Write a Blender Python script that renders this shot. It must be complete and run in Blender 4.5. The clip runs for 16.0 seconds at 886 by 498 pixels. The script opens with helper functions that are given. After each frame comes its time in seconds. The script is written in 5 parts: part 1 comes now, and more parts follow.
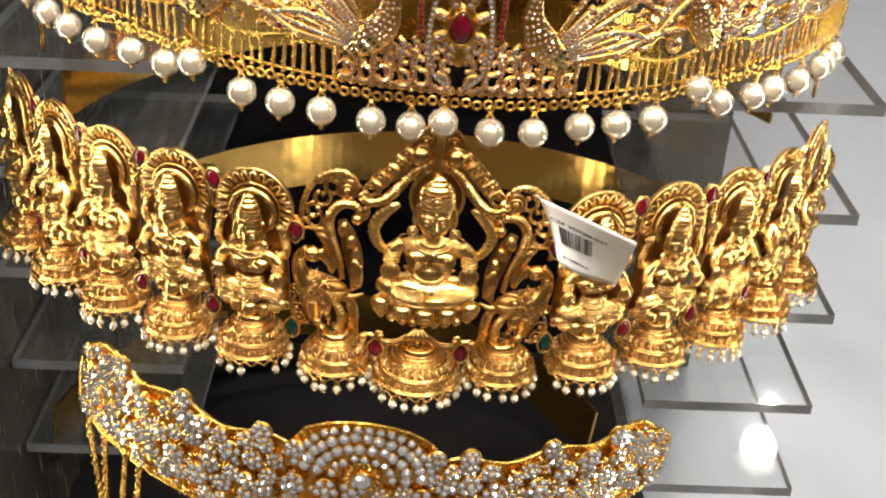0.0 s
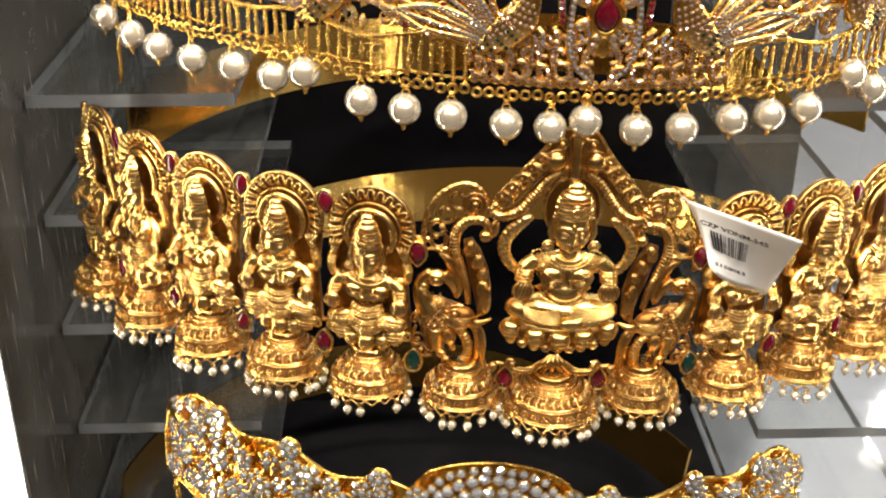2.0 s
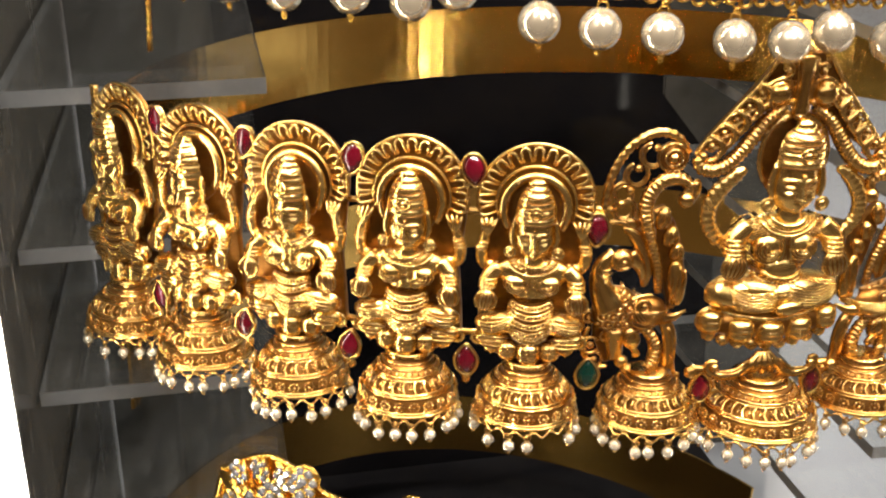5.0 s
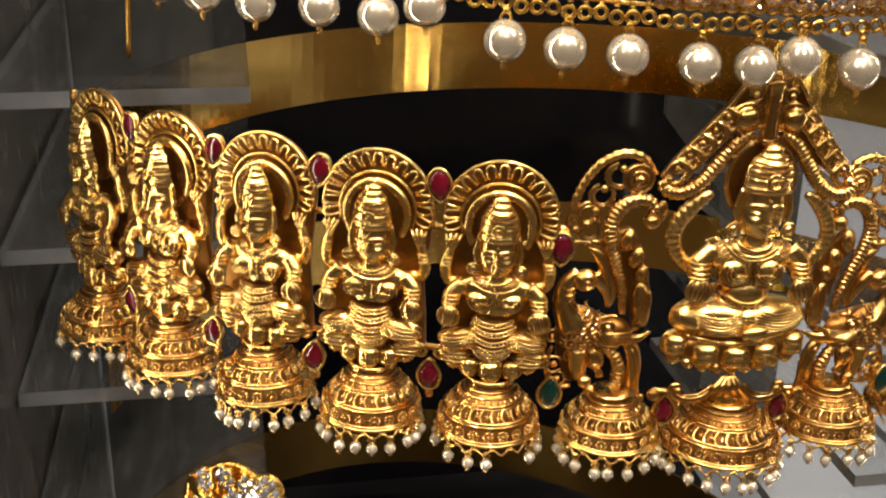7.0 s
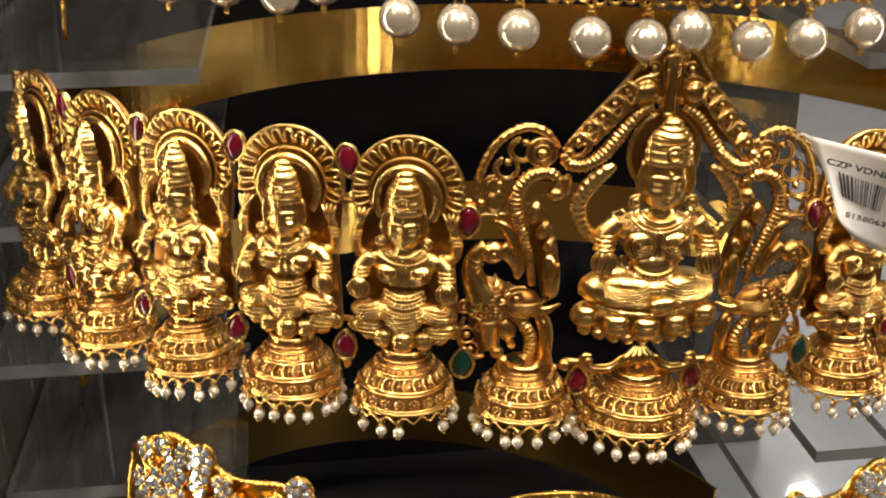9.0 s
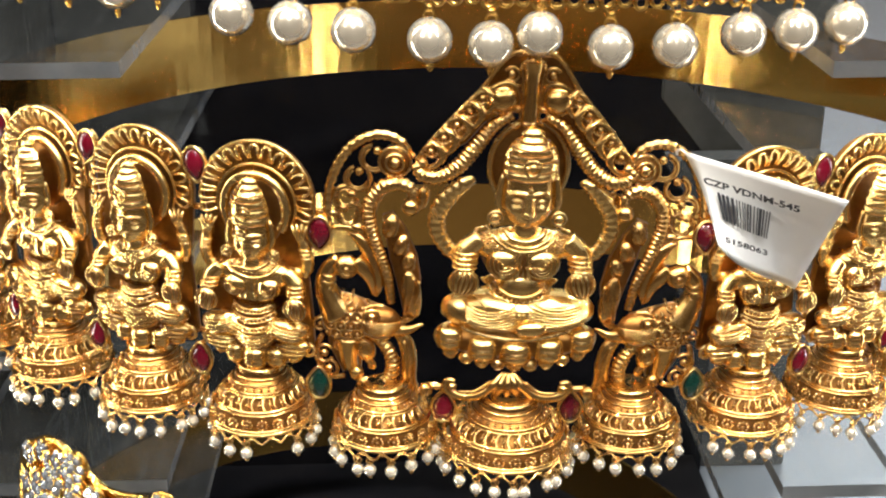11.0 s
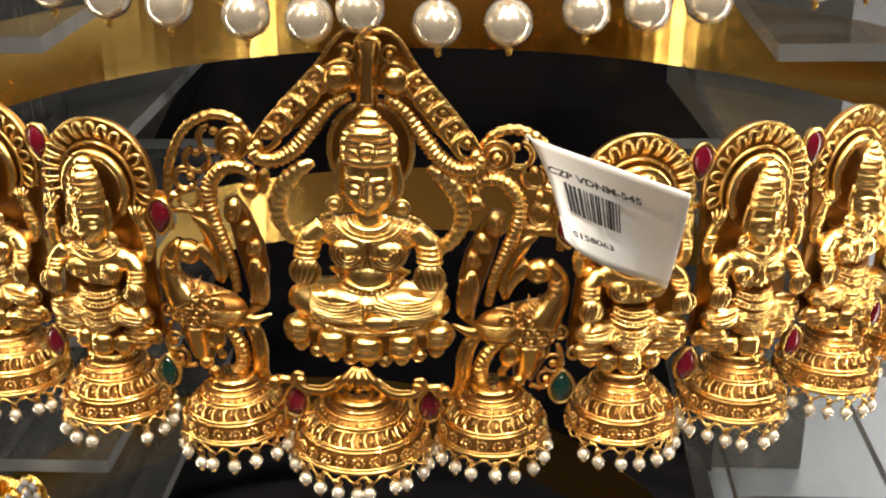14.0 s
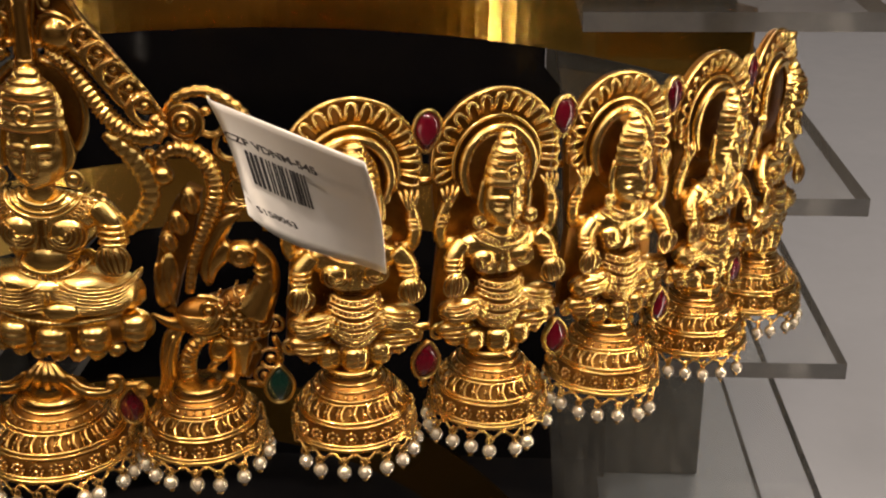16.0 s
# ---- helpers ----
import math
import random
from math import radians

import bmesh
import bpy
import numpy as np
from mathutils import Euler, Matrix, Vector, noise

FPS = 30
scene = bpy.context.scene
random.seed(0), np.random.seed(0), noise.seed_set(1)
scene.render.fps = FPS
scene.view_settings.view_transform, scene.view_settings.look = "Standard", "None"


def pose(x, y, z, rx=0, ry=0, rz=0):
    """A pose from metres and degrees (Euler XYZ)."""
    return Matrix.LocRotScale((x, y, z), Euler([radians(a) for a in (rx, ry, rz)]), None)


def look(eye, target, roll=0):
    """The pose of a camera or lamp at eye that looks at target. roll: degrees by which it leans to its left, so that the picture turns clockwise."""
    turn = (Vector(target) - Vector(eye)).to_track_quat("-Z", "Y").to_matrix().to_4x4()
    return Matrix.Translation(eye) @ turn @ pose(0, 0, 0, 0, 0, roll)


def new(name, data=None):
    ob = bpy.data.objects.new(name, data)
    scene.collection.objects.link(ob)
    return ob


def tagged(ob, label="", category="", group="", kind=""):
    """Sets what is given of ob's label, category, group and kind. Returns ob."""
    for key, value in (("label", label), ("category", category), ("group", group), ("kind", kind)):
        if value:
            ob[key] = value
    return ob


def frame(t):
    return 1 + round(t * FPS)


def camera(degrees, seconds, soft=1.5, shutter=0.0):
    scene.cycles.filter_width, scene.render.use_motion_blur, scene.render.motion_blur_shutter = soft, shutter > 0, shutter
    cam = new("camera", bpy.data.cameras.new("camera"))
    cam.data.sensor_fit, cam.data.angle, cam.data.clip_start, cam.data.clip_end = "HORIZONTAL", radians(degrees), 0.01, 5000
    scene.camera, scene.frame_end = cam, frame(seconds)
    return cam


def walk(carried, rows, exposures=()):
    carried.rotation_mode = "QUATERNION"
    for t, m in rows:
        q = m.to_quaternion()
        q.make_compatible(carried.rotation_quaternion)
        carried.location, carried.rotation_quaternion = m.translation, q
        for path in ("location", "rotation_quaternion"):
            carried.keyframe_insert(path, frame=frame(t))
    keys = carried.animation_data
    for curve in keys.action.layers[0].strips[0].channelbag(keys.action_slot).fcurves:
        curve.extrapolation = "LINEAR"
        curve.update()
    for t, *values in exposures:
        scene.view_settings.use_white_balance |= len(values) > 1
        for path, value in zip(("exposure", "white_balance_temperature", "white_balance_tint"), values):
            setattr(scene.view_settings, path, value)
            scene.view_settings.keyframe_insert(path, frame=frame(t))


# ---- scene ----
cam = camera(40.7, 16.0, soft=2.2)
METRES, EYE, TILT, LEAN, TURN = 0.45, 1.4, -30.0, -2.5, 0.0
ROWS = [
    (0.0, 0.0, 0.0, 0.0, 0.0, 0.0, -0.0),
    (0.5, 0.0074, -0.0185, -0.0036, 0.02, 1.07, 0.39),
    (1.0, -0.0115, -0.0175, -0.0113, 0.07, 2.12, 0.61),
    (1.5, -0.0616, 0.0166, -0.017, 0.13, 2.72, 1.3),
    (2.0, -0.0995, 0.0732, -0.0301, -0.51, 3.25, 3.15),
    (2.5, -0.1512, 0.1688, -0.0466, -2.68, 3.68, 5.37),
    (3.0, -0.2024, 0.2216, -0.0459, -4.44, 4.41, 7.34),
    (3.5, -0.2564, 0.2623, -0.0462, -6.81, 5.16, 8.6),
    (4.0, -0.2888, 0.2833, -0.0553, -8.31, 5.82, 9.03),
    (6.5, -0.2662, 0.2791, -0.0585, -7.87, 7.25, 6.45),
    (7.0, -0.2566, 0.2775, -0.0578, -7.75, 7.33, 6.26),
    (7.5, -0.2495, 0.2769, -0.0607, -7.59, 7.32, 6.3),
    (8.0, -0.2365, 0.27, -0.0668, -7.1, 7.14, 6.43),
    (8.5, -0.2113, 0.2564, -0.0702, -6.36, 7.16, 6.47),
    (9.0, -0.1865, 0.2555, -0.0745, -5.29, 6.94, 6.2),
    (11.5, -0.0149, 0.2926, -0.0706, 1.22, 7.1, 2.96),
    (12.0, 0.0209, 0.2932, -0.0725, 2.46, 6.91, 2.56),
    (12.5, 0.0489, 0.3133, -0.0729, 3.3, 6.71, 2.09),
    (13.0, 0.0693, 0.3194, -0.0741, 4.11, 6.56, 1.78),
    (13.5, 0.0693, 0.3181, -0.0678, 4.58, 6.48, 1.54),
    (14.0, 0.0698, 0.325, -0.0696, 4.84, 6.53, 1.47),
    (14.5, 0.0884, 0.3468, -0.0783, 4.86, 6.42, 1.6),
    (15.0, 0.1297, 0.3692, -0.0773, 4.49, 6.57, 1.56),
    (15.5, 0.165, 0.3873, -0.0762, 4.36, 6.57, 1.57),
    (16.0, 0.1861, 0.3997, -0.0743, 4.23, 6.63, 1.2),
]
STOPS = [(0.0, 0.05, 6500, 10), (1.5, -0.03, 6500, 10), (3.0, 0.37, 6600, 11), (4.0, 0.52, 6600, 11), (6.5, -0.32, 6900, 13), (9.0, -0.36, 6800, 12), (11.5, 0.37, 5750, 7), (13.0, 0.18, 6300, 9), (14.0, 0.0, 6550, 10), (15.0, -0.46, 7000, 14), (16.0, -1.0, 7500, 18)]
walk(cam, [(t, pose(0, 0, EYE, TILT, LEAN, TURN) @ pose(METRES * x, METRES * y, METRES * z, 90 + pitch, roll, yaw)) for t, x, y, z, yaw, pitch, roll in ROWS], STOPS)

# ---- world and lights ----
world = bpy.data.worlds.new("world")
scene.world = world
world.use_nodes = True
world.node_tree.nodes["Background"].inputs[0].default_value = (0.75, 0.72, 0.68, 1)
world.node_tree.nodes["Background"].inputs[1].default_value = 0.02


def disc_lamp(name, x, y, z, watts, size, colour, target):
    data = bpy.data.lights.new(name, "AREA")
    data.shape, data.size, data.energy, data.color = "DISK", size, watts, colour
    ob = new(name, data)
    ob.matrix_world = look((x, y, z), target)
    return ob


WARM, NEUTRAL = (1.0, 0.87, 0.7), (1.0, 0.95, 0.89)
LAMPS = [(-0.75, -0.35, 2.75, 26, WARM), (0.0, -0.55, 2.75, 26, NEUTRAL), (0.75, -0.35, 2.75, 38, WARM),
         (-0.45, 0.35, 2.75, 22, WARM), (0.45, 0.35, 2.75, 22, NEUTRAL), (1.1, 0.9, 2.75, 26, NEUTRAL), (0.25, 1.25, 2.75, 22, NEUTRAL),
         (-1.6, -1.2, 2.75, 26, WARM), (1.6, -1.2, 2.75, 26, NEUTRAL), (0.0, -1.7, 2.75, 30, NEUTRAL), (0.98, 2.62, 2.75, 16, NEUTRAL), (1.34, 2.84, 2.75, 16, NEUTRAL), (0.6, 2.3, 2.75, 16, NEUTRAL)]
for lx, ly, lz, lw, lc in LAMPS:
    disc_lamp("downlight_lamp", lx, ly, lz - 0.012, lw * 0.8, 0.085, lc, (lx * 0.6, ly * 0.6, 0.9))


# ---- materials ----
def material(name, colour, rough=0.5, metal=0.0, spots=None, spot_scale=300.0, spot_mix=0.5, bump=0.0, bump_scale=1500.0, rough_var=0.0, coat=0.0, transmission=0.0, vary=0.0, sub=0.0, ior=1.5, chased=0.0):
    """A procedural surface: base colour, stains at one scale, fine relief at another."""
    mat = bpy.data.materials.new(name)
    mat.use_nodes = True
    nodes, links = mat.node_tree.nodes, mat.node_tree.links
    p = nodes["Principled BSDF"]
    p.inputs["Base Color"].default_value = (*colour, 1)
    p.inputs["Roughness"].default_value = rough
    p.inputs["Metallic"].default_value = metal
    p.inputs["Coat Weight"].default_value = coat
    p.inputs["Coat Roughness"].default_value = 0.05
    p.inputs["Transmission Weight"].default_value = transmission
    p.inputs["IOR"].default_value = ior
    if sub:
        p.inputs["Subsurface Weight"].default_value = sub
        p.inputs["Subsurface Radius"].default_value = (0.002, 0.0016, 0.001)
    coord = nodes.new("ShaderNodeTexCoord")
    colour_out = None
    if spots:
        n = nodes.new("ShaderNodeTexNoise")
        n.inputs["Scale"].default_value, n.inputs["Detail"].default_value, n.inputs["Roughness"].default_value = spot_scale, 6, 0.65
        links.new(coord.outputs["Object"], n.inputs["Vector"])
        ramp = nodes.new("ShaderNodeValToRGB")
        ramp.color_ramp.elements[0].position, ramp.color_ramp.elements[1].position = 0.38, 0.68
        links.new(n.outputs["Fac"], ramp.inputs["Fac"])
        scale = nodes.new("ShaderNodeMath")
        scale.operation = "MULTIPLY"
        scale.inputs[1].default_value = spot_mix
        links.new(ramp.outputs["Color"], scale.inputs[0])
        mix = nodes.new("ShaderNodeMix")
        mix.data_type = "RGBA"
        links.new(scale.outputs[0], mix.inputs["Factor"])
        mix.inputs["A"].default_value, mix.inputs["B"].default_value = (*colour, 1), (*spots, 1)
        colour_out = mix.outputs["Result"]
        if rough_var:
            add = nodes.new("ShaderNodeMath")
            add.operation = "MULTIPLY_ADD"
            add.inputs[1].default_value, add.inputs[2].default_value = rough_var, rough
            links.new(ramp.outputs["Color"], add.inputs[0])
            links.new(add.outputs[0], p.inputs["Roughness"])
    if vary:
        info = nodes.new("ShaderNodeObjectInfo")
        hsv = nodes.new("ShaderNodeHueSaturation")
        rng = nodes.new("ShaderNodeMapRange")
        rng.inputs["To Min"].default_value, rng.inputs["To Max"].default_value = 1 - vary, 1 + vary
        links.new(info.outputs["Random"], rng.inputs["Value"])
        links.new(rng.outputs["Result"], hsv.inputs["Value"])
        if colour_out:
            links.new(colour_out, hsv.inputs["Color"])
        else:
            hsv.inputs["Color"].default_value = (*colour, 1)
        colour_out = hsv.outputs["Color"]
    if colour_out:
        links.new(colour_out, p.inputs["Base Color"])
    if bump:
        n2 = nodes.new("ShaderNodeTexNoise")
        n2.inputs["Scale"].default_value, n2.inputs["Detail"].default_value = bump_scale, 4
        links.new(coord.outputs["Object"], n2.inputs["Vector"])
        if chased:
            cells = nodes.new("ShaderNodeTexVoronoi")
            cells.inputs["Scale"].default_value = chased
            links.new(coord.outputs["Object"], cells.inputs["Vector"])
            punch = nodes.new("ShaderNodeBump")
            punch.inputs["Strength"].default_value, punch.inputs["Distance"].default_value = 0.06, 0.0002
            links.new(cells.outputs["Distance"], punch.inputs["Height"])
        b = nodes.new("ShaderNodeBump")
        if chased:
            links.new(punch.outputs["Normal"], b.inputs["Normal"])
        b.inputs["Strength"].default_value, b.inputs["Distance"].default_value = bump, 0.0004
        links.new(n2.outputs["Fac"], b.inputs["Height"])
        links.new(b.outputs["Normal"], p.inputs["Normal"])
    return mat


GOLD = material("antique_gold", (0.95, 0.66, 0.24), 0.2, 1.0, (0.8, 0.5, 0.15), 330, 0.45, 0.03, 900, 0.08, vary=0.06, chased=1700.0)
GOLD_DARK = material("dull_gold", (0.82, 0.52, 0.17), 0.17, 1.0, (0.46, 0.25, 0.075), 330, 0.55, 0.04, 1000, 0.1, vary=0.08, chased=1700.0)
# Darker brown gold that sets off the raised work: grooves, recesses, backings.
GOLD_BROWN = material("brown_gold", (0.27, 0.125, 0.03), 0.32, 1.0, (0.13, 0.058, 0.014), 330, 0.6, 0.06, 900, 0.1, vary=0.08, chased=1700.0)
GOLD_YELLOW = material("yellow_gold", (0.93, 0.6, 0.15), 0.13, 1.0, (0.75, 0.4, 0.07), 350, 0.5, 0.2, 1600, 0.1, vary=0.06)
BRASS = material("polished_brass", (0.92, 0.56, 0.14), 0.1, 1.0, (0.74, 0.45, 0.14), 22, 0.5, 0.05, 120, 0.12)
PEARL = material("pearl", (0.8, 0.71, 0.55), 0.14, 0.72, (0.68, 0.6, 0.47), 120, 0.4, 0.0, 500, 0.05, coat=1.0, vary=0.05)
RUBY = material("ruby_stone", (0.065, 0.001, 0.006), 0.05, 0.0, (0.13, 0.004, 0.014), 200, 0.6, 0.0, 500, 0.05, coat=1.0, vary=0.25)
EMERALD = material("green_stone", (0.001, 0.014, 0.01), 0.06, 0.0, (0.002, 0.034, 0.022), 200, 0.5, 0.0, 500, 0.05, coat=1.0)
STONE = material("white_stone", (0.66, 0.68, 0.72), 0.05, 0.8, (0.36, 0.36, 0.38), 400, 0.5, vary=0.22)
STONE_PINK = material("champagne_stone", (0.74, 0.56, 0.42), 0.07, 0.9, (0.5, 0.32, 0.22), 400, 0.5, vary=0.25)
MATT_BLACK = material("black_satin_acrylic", (0.005, 0.005, 0.006), 0.45, 0.0, (0.01, 0.009, 0.009), 40, 0.6, ior=1.15)
BLACK = material("black_gloss_acrylic", (0.004, 0.004, 0.005), 0.05, 0.0, (0.008, 0.007, 0.007), 40, 0.6, 0.0, 60, 0.05, ior=1.22)
SMOKE = material("smoked_acrylic", (0.03, 0.029, 0.027), 0.1, 0.0, (0.05, 0.047, 0.042), 18, 0.8, 0.04, 80, 0.15)
COUNTER = material("grey_laminate", (0.125, 0.138, 0.158), 0.4, 0.0, (0.105, 0.117, 0.134), 6, 0.6, 0.03, 200, 0.1)
PAPER = material("white_paper", (0.82, 0.8, 0.76), 0.55, 0.0, (0.76, 0.73, 0.67), 60, 0.5, 0.06, 900, 0.1)
INK = material("black_ink", (0.025, 0.025, 0.03), 0.6, 0.0, (0.07, 0.07, 0.07), 500, 0.6)
PLASTER = material("grey_plaster", (0.48, 0.45, 0.41), 0.8, 0.0, (0.55, 0.52, 0.48), 3, 0.6, 0.1, 60)
WALLPAINT = material("brown_wall", (0.09, 0.062, 0.042), 0.7, 0.0, (0.07, 0.048, 0.032), 2, 0.6, 0.1, 60)
TILE = material("dark_floor_tile", (0.07, 0.058, 0.046), 0.3, 0.0, (0.1, 0.085, 0.07), 4, 0.7, 0.05, 60, 0.1)
STEEL = material("satin_metal", (0.6, 0.58, 0.55), 0.3, 1.0, (0.5, 0.48, 0.45), 50, 0.4)
THREAD = material("white_thread", (0.7, 0.66, 0.58), 0.8)


def acrylic(name, tint, rough, haze):
    """Clear sheet: lets light straight through, with a Fresnel gloss and a thin film of haze and scratches."""
    mat = bpy.data.materials.new(name)
    mat.use_nodes = True
    nodes, links = mat.node_tree.nodes, mat.node_tree.links
    nodes.remove(nodes["Principled BSDF"])
    clear, gloss, dull = nodes.new("ShaderNodeBsdfTransparent"), nodes.new("ShaderNodeBsdfGlossy"), nodes.new("ShaderNodeBsdfDiffuse")
    clear.inputs[0].default_value = (*tint, 1)
    gloss.inputs["Roughness"].default_value = rough
    dull.inputs[0].default_value = (0.62, 0.62, 0.6, 1)
    facing, power, fres = nodes.new("ShaderNodeLayerWeight"), nodes.new("ShaderNodeMath"), nodes.new("ShaderNodeMath")
    power.operation, fres.operation = "POWER", "MULTIPLY_ADD"
    power.inputs[1].default_value = 5.0
    fres.inputs[1].default_value, fres.inputs[2].default_value = 0.9, 0.04
    links.new(facing.outputs["Facing"], power.inputs[0])
    links.new(power.outputs[0], fres.inputs[0])
    coord, n, ramp, mul = nodes.new("ShaderNodeTexCoord"), nodes.new("ShaderNodeTexNoise"), nodes.new("ShaderNodeValToRGB"), nodes.new("ShaderNodeMath")
    mapping = nodes.new("ShaderNodeMapping")
    mapping.inputs["Scale"].default_value = (260, 40, 60)
    mapping.inputs["Rotation"].default_value = (0.3, 0.2, 0.5)
    links.new(coord.outputs["Object"], mapping.inputs[0])
    links.new(mapping.outputs[0], n.inputs["Vector"])
    n.inputs["Scale"].default_value, n.inputs["Detail"].default_value, n.inputs["Roughness"].default_value = 1.0, 8, 0.75
    ramp.color_ramp.elements[0].position, ramp.color_ramp.elements[1].position = 0.5, 0.8
    links.new(n.outputs["Fac"], ramp.inputs[0])
    mul.operation = "MULTIPLY_ADD"
    mul.inputs[1].default_value, mul.inputs[2].default_value = haze, haze * 0.3
    links.new(ramp.outputs[0], mul.inputs[0])
    m1, m2, out = nodes.new("ShaderNodeMixShader"), nodes.new("ShaderNodeMixShader"), nodes["Material Output"]
    links.new(mul.outputs[0], m1.inputs[0])
    links.new(clear.outputs[0], m1.inputs[1])
    links.new(dull.outputs[0], m1.inputs[2])
    links.new(fres.outputs[0], m2.inputs[0])
    links.new(m1.outputs[0], m2.inputs[1])
    links.new(gloss.outputs[0], m2.inputs[2])
    links.new(m2.outputs[0], out.inputs[0])
    return mat


ACRYLIC = acrylic("clear_acrylic", (0.93, 0.94, 0.94), 0.03, 0.045)
ACRYLIC_EDGE = material("acrylic_edge", (0.1, 0.105, 0.11), 0.15, 0.0, (0.15, 0.155, 0.16), 60, 0.6, 0.05, 400, 0.1)


def glow(name, colour, strength):
    mat = bpy.data.materials.new(name)
    mat.use_nodes = True
    p = mat.node_tree.nodes["Principled BSDF"]
    p.inputs["Base Color"].default_value = (0.8, 0.8, 0.8, 1)
    p.inputs["Emission Color"].default_value = (*colour, 1)
    p.inputs["Emission Strength"].default_value = strength
    return mat


def scratched(name, colour, mark):
    """Dark acrylic with fine, mostly upright scratches and dust."""
    mat = material(name, colour, 0.14, 0.0, tuple(c * 1.5 for c in colour), 18, 0.8, 0.03, 90, 0.15)
    nodes, links = mat.node_tree.nodes, mat.node_tree.links
    p = nodes["Principled BSDF"]
    old = p.inputs["Base Color"].links[0].from_socket
    coord, mapping, n, ramp, mix = nodes.new("ShaderNodeTexCoord"), nodes.new("ShaderNodeMapping"), nodes.new("ShaderNodeTexNoise"), nodes.new("ShaderNodeValToRGB"), nodes.new("ShaderNodeMix")
    mapping.inputs["Scale"].default_value, mapping.inputs["Rotation"].default_value = (900, 900, 28), (0.12, 0.1, 0)
    n.inputs["Scale"].default_value, n.inputs["Detail"].default_value = 1.0, 3
    ramp.color_ramp.elements[0].position, ramp.color_ramp.elements[1].position = 0.66, 0.72
    mix.data_type = "RGBA"
    mix.inputs["B"].default_value = (*mark, 1)
    links.new(coord.outputs["Object"], mapping.inputs[0])
    links.new(mapping.outputs[0], n.inputs["Vector"])
    links.new(n.outputs["Fac"], ramp.inputs[0])
    links.new(ramp.outputs[0], mix.inputs["Factor"])
    links.new(old, mix.inputs["A"])
    links.new(mix.outputs["Result"], p.inputs["Base Color"])
    return mat


SCRATCHED = scratched("scratched_smoked_acrylic", (0.045, 0.042, 0.037), (0.4, 0.38, 0.34))
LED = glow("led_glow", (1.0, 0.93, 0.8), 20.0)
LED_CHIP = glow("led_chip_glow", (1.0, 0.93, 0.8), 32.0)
DIFFUSER = glow("lamp_diffuser", (1.0, 0.92, 0.8), 3.0)


